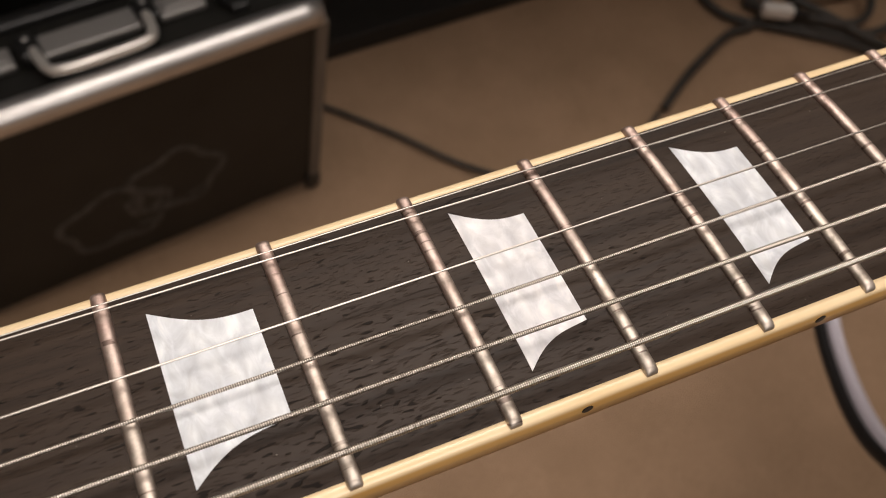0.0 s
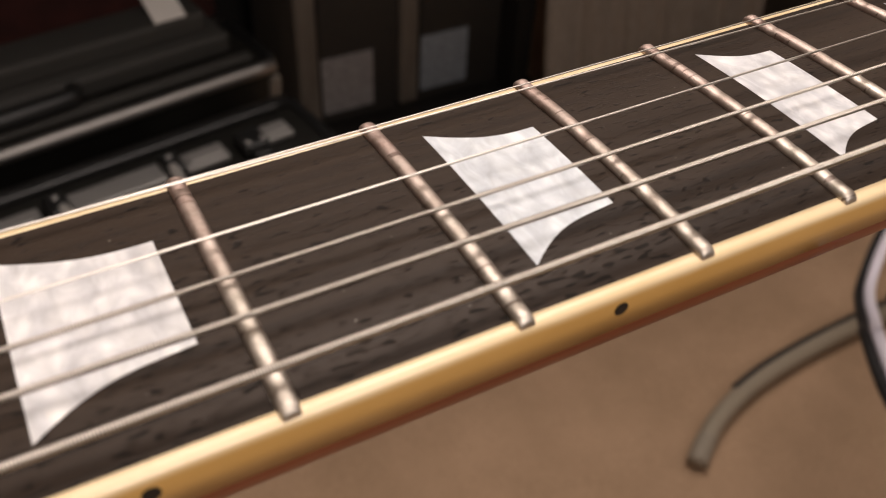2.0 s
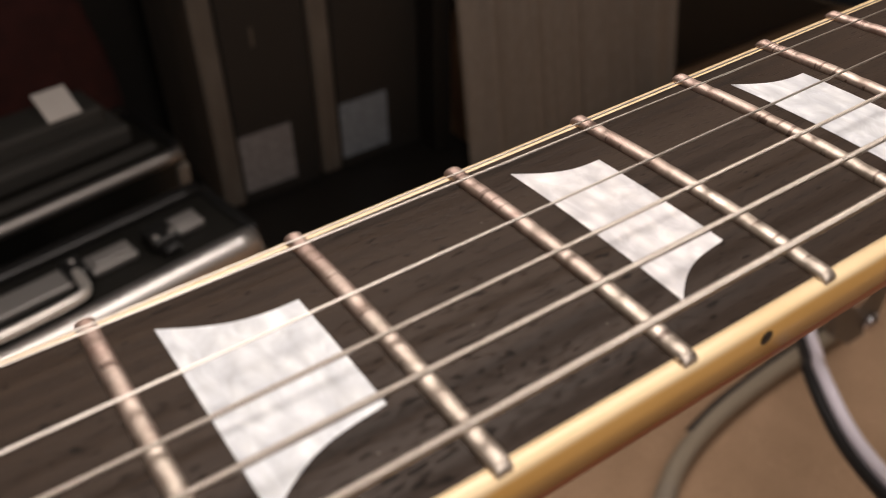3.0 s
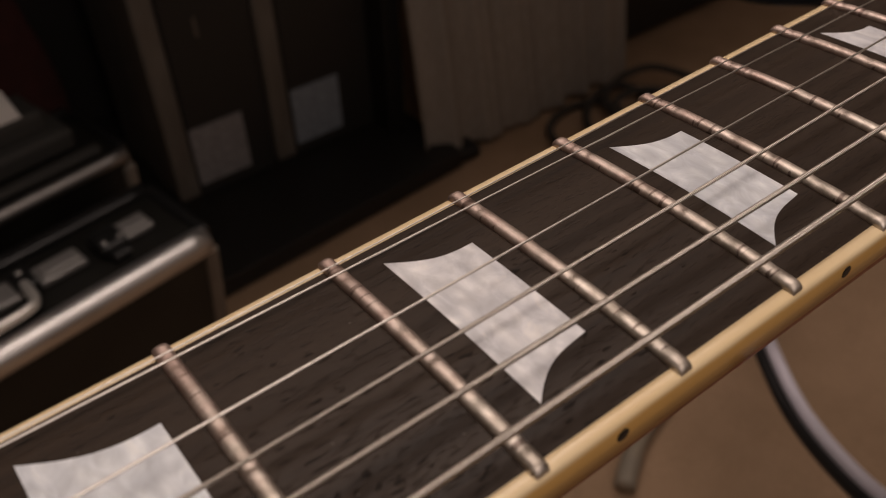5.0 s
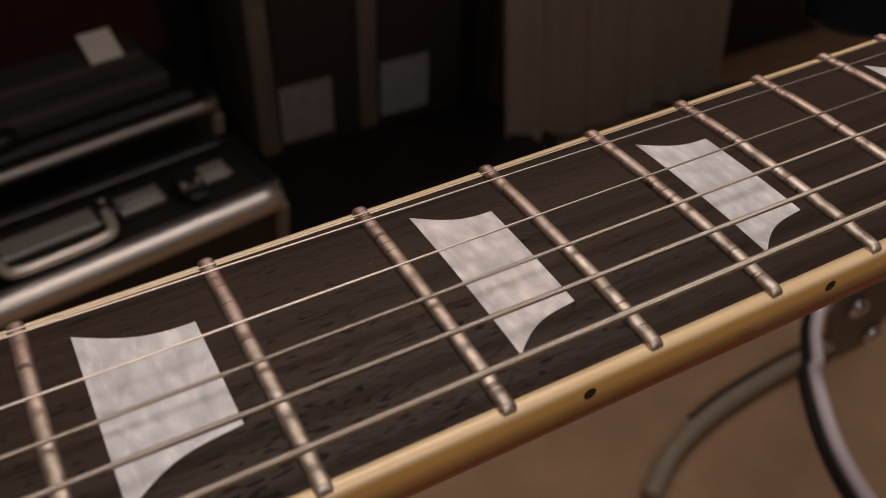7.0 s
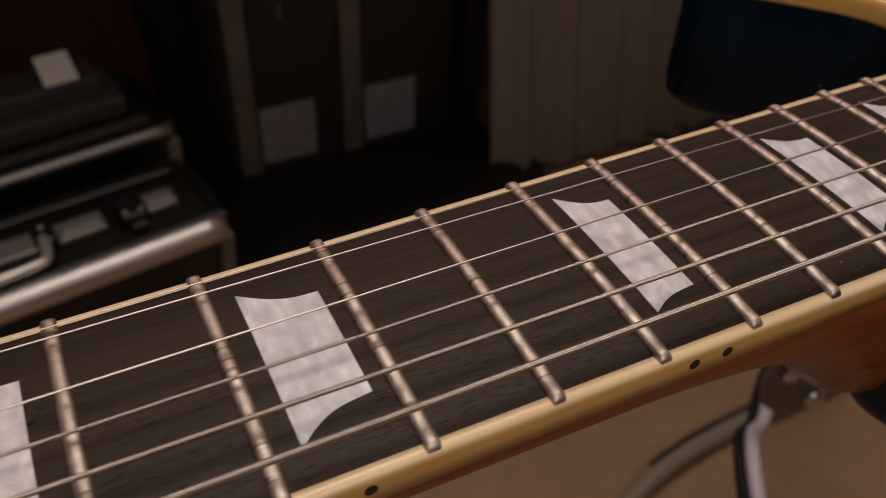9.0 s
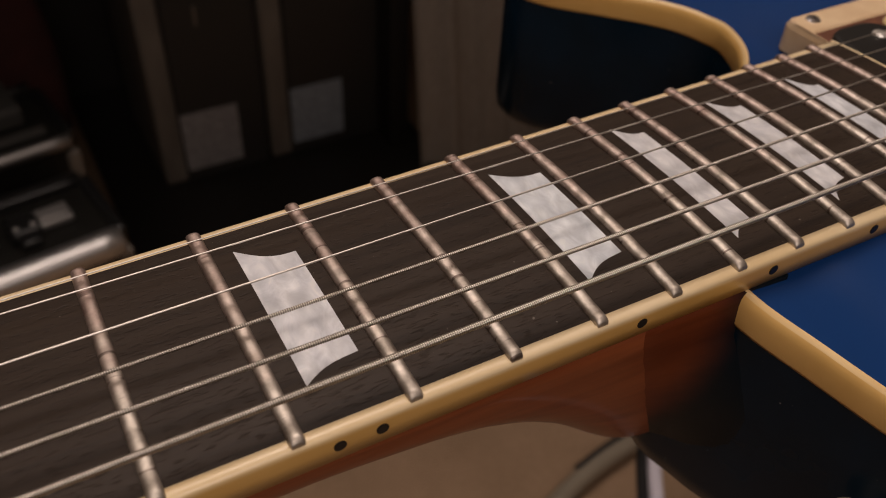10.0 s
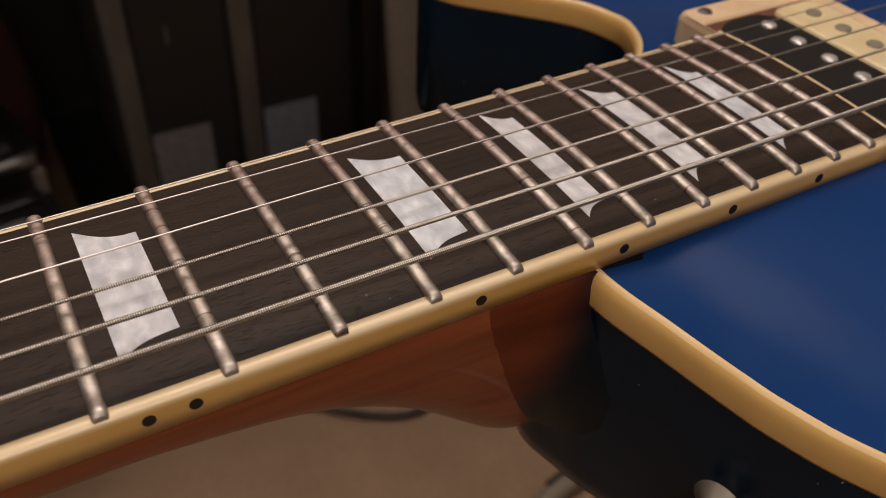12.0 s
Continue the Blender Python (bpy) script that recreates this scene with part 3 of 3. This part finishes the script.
def guitar():
    g = base_at("electric_guitar", Matrix.Translation((0, 0, ZG)),
                "glossy blue electric guitar with cream binding and pearl fretboard inlays", "guitar")
    body_bm, rings = rim([(0.0, EDGE_Z - 0.0072), (0.0, -0.030), (0.0, BACK_Z + 0.008), (-0.0008, BACK_Z + 0.003), (-0.0025, BACK_Z + 0.0008), (-0.005, BACK_Z)])
    body_bm.faces.new(rings[-1])
    body = part("body", body_bm, darkblue, g, "dark blue, almost black glossy body sides and back", smooth=True)
    part("carved_top", top_mesh(), blue, body, "glossy blue lacquered carved top", smooth=True)
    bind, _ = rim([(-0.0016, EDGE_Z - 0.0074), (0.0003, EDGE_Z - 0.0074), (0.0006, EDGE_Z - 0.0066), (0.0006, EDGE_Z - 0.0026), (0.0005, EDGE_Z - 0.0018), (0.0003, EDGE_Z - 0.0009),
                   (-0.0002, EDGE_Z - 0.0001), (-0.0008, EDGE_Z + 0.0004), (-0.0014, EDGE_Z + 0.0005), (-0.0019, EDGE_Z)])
    strip = part("body_binding", bind, amber, body, "amber-tinted cream plastic binding with a highlight painted along its upper edge", smooth=True)
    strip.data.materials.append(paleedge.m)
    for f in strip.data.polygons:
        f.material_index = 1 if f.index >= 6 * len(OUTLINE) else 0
    part("neck", neck_mesh(), neckwood, g, "reddish brown lacquered mahogany neck", smooth=True)
    for side in (-1, 1):
        part("heel_shoulder", shoulder_mesh(side), heelwood, body, "mahogany fillet beside the heel, fading into dark blue lacquer", smooth=True)
    board = bmesh.new()
    arc_strip(board, 0.0, BOARD_END - 0.0008, -0.914, 0.914, 0.0, 0.0075, 16, 40)
    fb = part("fretboard", board, rosewood, g, "dark open-pored rosewood fretboard", smooth=False)
    for side in (-1, 1):
        part("binding", binding_rail(side), cream, fb, "cream plastic edge binding", smooth=True)
    endbm = bmesh.new()
    arc_strip(endbm, BOARD_END - 0.0008, BOARD_END, -1.0, 1.0, 0.0, 0.0072, 16, 1)
    part("binding", endbm, cream, fb)
    for n in range(1, 23):
        part("fret", fret_mesh(n), nickel, fb, smooth=True)
    for n in (3, 5, 7, 9, 12, 15, 17, 19, 21):
        part("inlay", inlay_mesh(n), pearl, fb, "pearly white crown-shaped inlay")
    for n in (3, 5, 7, 9, 12, 15, 17, 19, 21):
        mid = (fret_x(n - 1) + fret_x(n)) / 2 + {7: 0.0006, 9: 0.0010, 15: 0.0004}.get(n, 0.0009 if n > 15 else 0.0)
        for dx in ((-0.0034, 0.0034) if n == 12 else (0.0,)):
            x = mid + dx
            m = Matrix.Translation((x, -width(x) / 2 - 0.0002, -0.0028)) @ pose(0, 0, 0, 90, 0, 0)
            part("side_dot", lathe([(0.00105, -0.0008), (0.00105, 0.0), (0.0009, 0.00006)], m, 14), dotblack, fb)
    # six strings; the thin one has slipped outwards
    for y0, slope, z0, climb, r in STRINGS:
        pts = [(x, y0 + slope * x, max(z0 + climb * x, 0.0058 if x > 0.6 else 0.0)) for x in (0.0, 0.2, 0.4, 0.5, 0.628)]
        part("string", tube(pts, r, 10, n=10), wound if r > 0.0003 else steel, g, "wound steel string" if r > 0.0003 else "plain steel string", smooth=True)
    part("nut", box(-0.005, 0.0, -0.0212, 0.0212, -0.006, 0.0028, 0.0006), coilcream, g, "bone-white nut")
    part("bridge", box(0.622, 0.634, -0.040, 0.040, -0.0075, 0.0054, 0.003), chrome, g, "chrome bridge bar", smooth=False)
    # neck pickup with its ring
    p0 = BOARD_END + 0.0003
    ring = part("pickup_ring", ring_mesh(p0), ringcream, g, "pinkish cream plastic pickup ring")
    for sx in (0.0064, 0.0414):
        for sy in (-0.040, 0.040):
            m = Matrix.Translation((p0 + sx, sy, -0.0018))
            part("screw", lathe([(0.0022, -0.001), (0.0022, 0.0003), (0.0016, 0.0009), (0.0004, 0.0011)], m, 14), chrome, ring, "small domed screw")
    pickup = part("pickup_frame", box(p0 + 0.0002, p0 + 0.0405, -0.0352, 0.0352, -0.0085, -0.0019, 0.0006), recess, g, "reddish brown recess of the pickup")
    part("black_coil", coil_mesh(p0 + 0.0009, p0 + 0.0217, 0.0075), coilblack, pickup, "black pickup coil")
    part("cream_coil", coil_mesh(p0 + 0.0222, p0 + 0.0391, 0.0040), coilcream, pickup, "cream pickup coil")
    for k in range(6):
        y = -0.025 + 0.010 * k
        part("pole_piece", lathe([(0.0020, -0.001), (0.0020, 0.0002), (0.0018, 0.0005), (0.0011, 0.0007), (0.0004, 0.0008)], Matrix.Translation((p0 + 0.0143, y, -0.0004)), 24), polemetal, pickup, "round steel pole piece")
        part("pole_screw", lathe([(0.0021, -0.001), (0.0021, 0.0003), (0.0018, 0.0006), (0.0004, 0.0006)], Matrix.Translation((p0 + 0.0309, y, -0.0004)), 24), dullpole, pickup, "dull round pole screw")
    # strap button on the shoulder
    aim = Vector((-0.93, -0.36, 0)).to_track_quat("Z", "Y").to_matrix().to_4x4()
    m = Matrix.Translation((0.3926, -0.0590, -0.0425)) @ aim
    part("strap_button", lathe([(0.0052, -0.001), (0.0048, 0.001), (0.0028, 0.003), (0.0028, 0.0055), (0.0046, 0.007), (0.0048, 0.0084), (0.0038, 0.0095), (0.001, 0.0100)], m, 24), dullpole, g, "dull metal strap button", smooth=True)
    return g


guitar()


# ---- the tubular stand under the guitar ----
def stand():
    s = base_at("guitar_stand", Matrix.Translation((0.6, 0.12, 0)), "chrome tubular stand with dark reflections built as tubes and a bolted bracket, on carpet", "stand")
    off = Vector((-0.6, -0.12, ZG))

    def at(points):
        return [Vector(p) + off for p in points]

    bow = [(0.950, 0.285, -0.682), (0.930, 0.290, -0.600), (0.880, 0.285, -0.520), (0.800, 0.262, -0.470), (0.7215, 0.2187, -0.477), (0.6516, 0.1679, -0.4439), (0.5999, 0.1391, -0.4035), (0.5577, 0.0879, -0.3924), (0.5194, 0.0391, -0.3671),
           (0.4862, -0.0071, -0.3335), (0.4657, -0.0496, -0.2932), (0.448, -0.098, -0.262), (0.446, -0.150, -0.290), (0.455, -0.175, -0.400), (0.460, -0.180, -0.682)]
    part("chrome_tube", tube(at(bow), 0.0050, 20), satin, s, "bent chrome tube", smooth=True)
    # the chrome's dark reflection, modelled as a second black tube beside it
    part("dark_reflection_tube", tube(at([(x - 0.0058, y + 0.0052, z - 0.0048 if z > -0.67 else z) for x, y, z in bow]), 0.0042, 14), rubber, s, "dark reflection along the bent tube, built as a second tube", smooth=True)
    leg = [(0.594, 0.235, -0.679), (0.606, 0.242, -0.678), (0.634, 0.256, -0.677), (0.678, 0.270, -0.677), (0.728, 0.279, -0.677), (0.790, 0.284, -0.677), (0.860, 0.286, -0.677), (0.96, 0.284, -0.677)]
    part("leg_tube", tube(at(leg), 0.0105, 18), legmetal, s, "satin metal leg lying along the carpet", smooth=True)
    # dark reflection along the leg, modelled as a thin black strip
    part("dark_reflection_strip", tube(at([(x, y + 0.0086, z + 0.0052) for x, y, z in leg[3:]]), 0.0046, 12), rubber, s, "dark reflection along the leg, built as a thin strip", smooth=True)
    part("rubber_foot", tube(at([(0.581, 0.226, -0.6790), (0.594, 0.235, -0.6785), (0.610, 0.244, -0.6775)]), 0.0112, 18), legpaint, s, "dull olive rubber foot", smooth=True)
    br = bmesh.new()
    plate = [(0.594, -0.345), (0.600, -0.318), (0.622, -0.255), (0.640, -0.160), (0.642, -0.066), (0.678, -0.066), (0.680, -0.170), (0.668, -0.290), (0.666, -0.350), (0.668, -0.388), (0.654, -0.402), (0.634, -0.400), (0.606, -0.376)]
    a = [br.verts.new(Vector((x, 0.142, z)) + off) for x, z in plate]
    b = [br.verts.new(Vector((x, 0.149, z)) + off) for x, z in plate]
    br.faces.new(a)
    br.faces.new(b[::-1])
    for i in range(len(a)):
        br.faces.new((a[i], a[(i + 1) % len(a)], b[(i + 1) % len(a)], b[i]))
    bmesh.ops.bevel(br, geom=br.edges[:], offset=0.0015, segments=2, affect="EDGES", profile=0.5)
    bracket = part("bracket", br, greymetal, s, "grey metal bracket")
    for bx, bz in ((0.6135, -0.338), (0.652, -0.384)):
        m = Matrix.Translation(Vector((bx, 0.1415, bz)) + off) @ pose(0, 0, 0, 90, 0, 0)
        part("bolt", lathe([(0.0085, -0.001), (0.0085, 0.003), (0.006, 0.006), (0.001, 0.0068)], m, 18), chrome, bracket, "chrome domed bolt", smooth=True)
    part("cushion", tube(at([(0.58, 0.146, -0.0790), (0.66, 0.146, -0.0790), (0.74, 0.146, -0.0790)]), 0.0085, 14), rubber, s, "black padded rest", smooth=True)


stand()


# ---- aluminium-edged cases ----
def flight_case(m, w, t, h, label, emblem, plated, e, rake):
    """Origin at the front right foot; x runs to the left side as minus, y to the back."""
    c = base_at("flight_case", m, label, "case", "black cases behind the guitar")
    part("shell", box(-w + 0.004, -0.004, 0.004, t - 0.004, 0.012, h - 0.004, 0.004), panel, c, "black textured panels")
    for y in (0.0, t):
        yc = y + (e - 0.003 if y == 0 else -e + 0.003)
        part("long_edge", tube([(-w + 0.006, yc, h - e + 0.002), (-w / 2, yc, h - e + 0.002), (-0.006, yc, h - e + 0.002)], e, 18), (alu if plated else shaded_alu) if y == 0 else blackplastic, c, "rounded aluminium edge" if y == 0 else "", smooth=True)
        part("long_edge", tube([(-w + 0.006, yc, 0.018), (-w / 2, yc, 0.018), (-0.006, yc, 0.018)], 0.006, 12), panel, c, smooth=True)
    for x in (-w, 0.0):
        for y in (0.0, t):
            xc, yc = x + (0.006 if x < 0 else -0.006), y + (0.006 if y == 0 else -0.006)
            part("upright_edge", box(xc - 0.0065, xc + 0.0065, yc - 0.0062, yc + 0.0062, 0.02, h - 0.018, 0.003), greyedge, c, "dull beige metal edge")
            part("corner", box(xc - 0.010, xc + 0.008, yc - 0.008, yc + 0.009, 0.0, 0.030, 0.005), blackplastic, c, "black plastic corner")
    for x in (-w, 0.0):
        xc = x + (0.004 if x < 0 else -0.004)
        part("short_edge", box(xc - 0.006, xc + 0.006, 0.012, t - 0.012, h - 0.014, h + 0.0005, 0.004), blackplastic, c)
    mid = t * (0.51 if plated else 0.52)
    lid = h - 0.003
    part("seam", box(-w + 0.01, -0.01, t * 0.80, t * 0.83, lid, h + 0.0008), blackplastic, c)
    if plated:
        for x, half in ((-0.113, 0.020), (-0.0455, 0.0155), (-0.272, 0.020), (-0.339, 0.0155)):
            latch = part("latch", box(x - half, x + half, mid - 0.012, mid + 0.012, lid, h + 0.0045, 0.002), greyplate, c, "grey metal latch plate")
            part("latch_lever", box(x - half + 0.004, x + half - 0.004, mid - 0.007, mid + 0.008, h + 0.004, h + 0.0075, 0.0015), greyplate, latch)
        for x in (-0.070, -0.306):
            lock = part("lock", box(x - 0.0125, x + 0.0125, mid - 0.020, mid + 0.010, lid, h + 0.011, 0.004), blackplastic, c, "black combination lock")
            part("lock_hasp", box(x - 0.008, x + 0.008, mid - 0.030, mid - 0.019, lid, h + 0.007, 0.002), blackplastic, lock)
            for dx in (-0.007, 0.007):
                part("rivet", lathe([(0.0026, -0.001), (0.0026, 0.001), (0.0012, 0.0018)], Matrix.Translation((x + dx, mid - 0.012, h + 0.0108)), 12), greyplate, lock)
    else:
        part("lid_rim", box(-w + 0.02, -0.030, 0.046, t - 0.006, lid, h + 0.019, 0.004), greyrib, c, "raised dull step along the lid")
        part("lid_rim", box(-w + 0.02, -0.045, 0.063, t - 0.008, h + 0.018, h + 0.0405, 0.004), greyrib, c, "raised dull rim along the back of the lid")
        for y in (0.026,):
            part("rib", box(-w + 0.02, -0.02, y - 0.006, y + 0.006, lid, h + 0.003, 0.0015), greyrib, c, "dull grey rib along the lid")
    hx, half = (-0.190, 0.046) if plated else (-0.26, 0.075)
    hp = part("handle_plate", box(hx - half + 0.004, hx + half - 0.004, mid - 0.012, mid + 0.014, lid, h + 0.004, 0.002), greyplate if plated else blackplastic, c, "handle plate")
    for dx in (-half - 0.002, half + 0.002):
        part("handle_mount", box(hx + dx - 0.009, hx + dx + 0.009, mid - 0.014, mid + 0.015, lid, h + 0.012, 0.004), blackplastic, hp, "black plastic handle mount")
        if plated:
            part("rivet", lathe([(0.0028, -0.001), (0.0028, 0.0006), (0.0014, 0.0014)], Matrix.Translation((hx + dx, mid + 0.006, h + 0.0118)), 12), greyplate, hp, "domed metal rivet")
    r = 0.0045 if plated else 0.009
    reach = 0.040 if plated else 0.031
    part("handle", tube([(hx - half, mid - 0.006, h + 0.009), (hx - half + 0.003, mid - reach + 0.010, h + 0.010), (hx - half + 0.013, mid - reach + 0.002, h + 0.011), (hx, mid - reach, h + 0.0115), (hx + half - 0.013, mid - reach + 0.002, h + 0.011),
                         (hx + half - 0.003, mid - reach + 0.010, h + 0.010), (hx + half, mid - 0.006, h + 0.009)], r, 14), polemetal if plated else blackplastic, hp, "folded handle", smooth=True)
    if emblem:
        for ex, ez, ra, rb, ph, amp in ((-0.226, 0.100, 0.052, 0.046, 0.3, 0.10), (-0.160, 0.128, 0.045, 0.046, 1.1, 0.12), (-0.196, 0.110, 0.016, 0.016, 0.6, 0.10)):
            pts = [(ex + ra * (1 + amp * math.sin(5 * a + ph)) * math.cos(a), 0.0131, ez + rb * (1 + amp * math.sin(5 * a + ph)) * math.sin(a)) for a in (2 * math.pi * i / 30 for i in range(31))]
            part("emblem", tube(pts, 0.0100, 16, n=2), emblem_paint, c, "worn grey printed outline")
        for x0, z0, x1, z1 in ((-0.236, 0.066, -0.212, 0.064), (-0.207, 0.072, -0.186, 0.070), (-0.180, 0.082, -0.158, 0.080), (-0.150, 0.092, -0.133, 0.095)):
            part("emblem", tube([(x0, 0.0084, z0), ((x0 + x1) / 2, 0.0084, (z0 + z1) / 2 + 0.002), (x1, 0.0084, z1)], 0.0052, 10, n=3), emblem_paint, c)
    lean = Matrix.Identity(4)
    lean[1][2] = -rake
    for o in c.children_recursive:
        o.data.transform(lean)
    return c


flight_case(pose(0.3205, 0.5525, 0.0, 0, 0, 8.6), 0.44, 0.116, 0.308, "black case with aluminium edges, folded handle and worn emblem", True, True, 0.0140, 0.165)
flight_case(pose(0.3095, 0.6850, 0.0, 0, 0, 9.5), 0.46, 0.118, 0.3255, "taller black case with aluminium edges standing behind another case", False, False, 0.0070, 0.137)


def small_card():
    bm = box(-0.0155, 0.0155, 0.0, 0.034, 0.0, 0.0022, 0.0008)
    ob = part("card", bm, whitecard)
    ob.matrix_world = pose(0.2285, 0.6855, 0.3664, 26, 0, 8)
    tagged(ob, "small white card lying on the rim of the rear case", "card")


small_card()


# ---- black plinth and panels with an unseen shading board over two tall files, behind ----
def desk():
    d = base_at("desk", Matrix.Translation((0.30, 0.98, 0)), "low black plinth and panels on the carpet with an unseen shading board above", "desk")
    bm = box(0.055, 0.5150, -0.215, 0.25, 0.0, 0.030, 0.002)
    for v in bm.verts:
        if v.co.y < 0:
            v.co.y += 0.068 * (v.co.x - 0.40)
    part("plinth", bm, blackwood, d)
    part("side_panel", box(0.458, 0.486, -0.105, 0.25, 0.0305, 0.79, 0.002), blackwood, d)
    part("side_panel", box(-0.85, -0.827, -0.10, 0.25, 0.0, 0.79, 0.002), blackwood, d)
    part("back_panel", box(-0.826, 0.457, 0.24, 0.252, 0.0305, 0.79), blackwood, d)
    part("foot", box(0.5155, 0.556, -0.206, -0.150, 0.0, 0.022, 0.008, 3), blackwood, d, "low rounded black foot")
    part("side_panel", box(1.30, 1.323, -0.05, 0.25, 0.0, 0.79, 0.002), blackwood, d)
    # unseen board added overhead to shade the floor and files below
    part("shade_board", box(-0.95, 1.35, -0.448, 0.27, 0.791, 0.815, 0.002), blackwood, d)


desk()


def tall_file(x, y, w, h, label, tag):
    f = base_at("box_file", Matrix.Translation((x, y, 0.0305)), label, "file", "tall black files")
    part("cover", box(0.0315, w, 0.0, 0.20, 0.0, h, 0.003), boxcard, f, "black card cover")
    part("edge_strip", box(0.0, 0.031, 0.004, 0.20, 0.0, h - 0.004, 0.004), greyedge, f, "grey-brown edge strip")
    part("spine_label", box(0.032, 0.111, -0.0012, 0.0008, 0.020, 0.110), tag, f, "pale printed paper label")
    part("pull_tab", box(0.072, 0.076, -0.0012, 0.0008, h * 0.72, h * 0.80, 0.0004), greymetal, f, "thin grey pull tab")
    return f


tall_file(0.431, 0.920, 0.150, 0.325, "tall black file with a grey edge and a square pale label", paper)
tall_file(0.588, 0.920, 0.170, 0.40, "taller black file with a grey edge and a bluish square label", bluepaper)


def red_bag():
    bm = bmesh.new()
    bmesh.ops.create_icosphere(bm, subdivisions=4, radius=1.0)
    for v in bm.verts:
        q = v.co.copy()
        k = 1 + 0.06 * noise.noise(q * 3)
        v.co = Vector((0.26 * math.copysign(abs(q.x) ** 0.7, q.x) * k, 0.08 * math.copysign(abs(q.y) ** 0.7, q.y) * k, 0.22 + 0.22 * math.copysign(abs(q.z) ** 0.6, q.z) * k))
    ob = part("cloth_bag", bm, darkred, smooth=True)
    ob.matrix_world = Matrix.Translation((0.08, 1.0, 0.002))
    tagged(ob, "dark red cloth bag behind the black cases", "bag")


red_bag()


# ---- curtain ----
def curtain():
    rows = []
    n = 180
    for iz in range(29):
        z = 0.004 + (0.787 - 0.004) * (iz / 28) ** 1.4
        low = max(0.0, 1 - z / 0.30)
        row = []
        for i in range(n + 1):
            u = i / n
            x = 0.772 + 0.443 * u + 0.008 * math.sin(5 * u + 2 * z)
            amp = 0.0075 + 0.0035 * math.sin(9 * u + 1.0)
            y = 0.846 - 0.048 * low + amp * math.sin(2 * math.pi * 6.3 * u + 0.7 * math.sin(9 * u) + 0.4 * math.sin(2.1 * z)) + 0.002 * math.sin(2 * math.pi * 15.7 * u + 3 * z)
            row.append((x, y, z + 0.003 * low * math.sin(11 * u)))
        rows.append(row + [(x, y + 0.003, z) for x, y, z in row[::-1]])
    ob = part("curtain", loft(rows), drape, smooth=True)
    tagged(ob, "grey-beige cloth curtain hanging in soft folds", "curtain")


curtain()


# ---- dark cabinet, cables ----
def dark_cabinet():
    c = base_at("cabinet", Matrix.Translation((1.60, 1.02, 0)), "black low cabinet beside the curtain", "cabinet")
    part("body", box(-0.355, 0.55, -0.15, 0.25, 0.0125, 0.62, 0.004), blackwood, c)
    for x in (-0.34, 0.50):
        for y in (-0.13, 0.20):
            part("leg", box(x, x + 0.035, y, y + 0.035, 0.0, 0.0122, 0.003), blackwood, c)


dark_cabinet()


def cable(points, r, label, n=10):
    ob = part("cable", tube(points, r, 10, n=n), cablegrey, smooth=True)
    return tagged(ob, label, "cable", "cables on the carpet")


cable([(0.335, 0.69, 0.0055), (0.368, 0.663, 0.0055), (0.434, 0.590, 0.0055), (0.503, 0.507, 0.0055), (0.60, 0.440, 0.0055), (0.70, 0.468, 0.0055), (0.770, 0.508, 0.0055)], 0.0036, "thin black cable lying across the carpet")
HEAP = (
    ((0.780, 0.512), (0.835, 0.548), (0.885, 0.575), (0.945, 0.602), (0.990, 0.606), (1.035, 0.640), (1.095, 0.690), (1.105, 0.755), (1.050, 0.778), (0.985, 0.760), (0.957, 0.705), (0.955, 0.655), (0.978, 0.620), (1.040, 0.575), (1.090, 0.535), (1.130, 0.490), (1.150, 0.440)),
    ((1.060, 0.560), (1.020, 0.615), (1.010, 0.665), (1.024, 0.715), (1.075, 0.760), (1.140, 0.770), (1.160, 0.725), (1.120, 0.668), (1.070, 0.622), (1.060, 0.575), (1.100, 0.528), (1.145, 0.480)),
    ((1.005, 0.650), (1.030, 0.605), (1.085, 0.550), (1.128, 0.520), (1.200, 0.540), (1.255, 0.610), (1.245, 0.695), (1.222, 0.758), (1.160, 0.768), (1.090, 0.742), (1.062, 0.690), (1.085, 0.640), (1.150, 0.610), (1.200, 0.635), (1.205, 0.700), (1.165, 0.735)),
    ((1.012, 0.640), (1.045, 0.588), (1.100, 0.540), (1.150, 0.560), (1.178, 0.630), (1.150, 0.700), (1.095, 0.715), (1.050, 0.680), (1.040, 0.630), (1.075, 0.570), (1.118, 0.508), (1.170, 0.470)),
)
for k, way in enumerate(HEAP):
    cable([(x, y, 0.0068 + 0.0105 * k * (1 - (abs(2 * i / (len(way) - 1) - 1)) ** 4)) for i, (x, y) in enumerate(way)], 0.0062, "black cable coiled in a loose heap on the carpet", 6)
plug = base_at("plug", pose(1.014, 0.597, 0.032, 0, 0, -28), "white cable connector on the carpet", "plug")
part("body", box(-0.022, 0.022, -0.009, 0.009, -0.008, 0.010, 0.004), whitecard, plug)
part("sleeve", tube([(0.020, 0, 0), (0.032, 0, 0), (0.045, 0, 0)], 0.006, 10, radii=(0.007, 0.0045)), rubber, plug, "black strain relief")
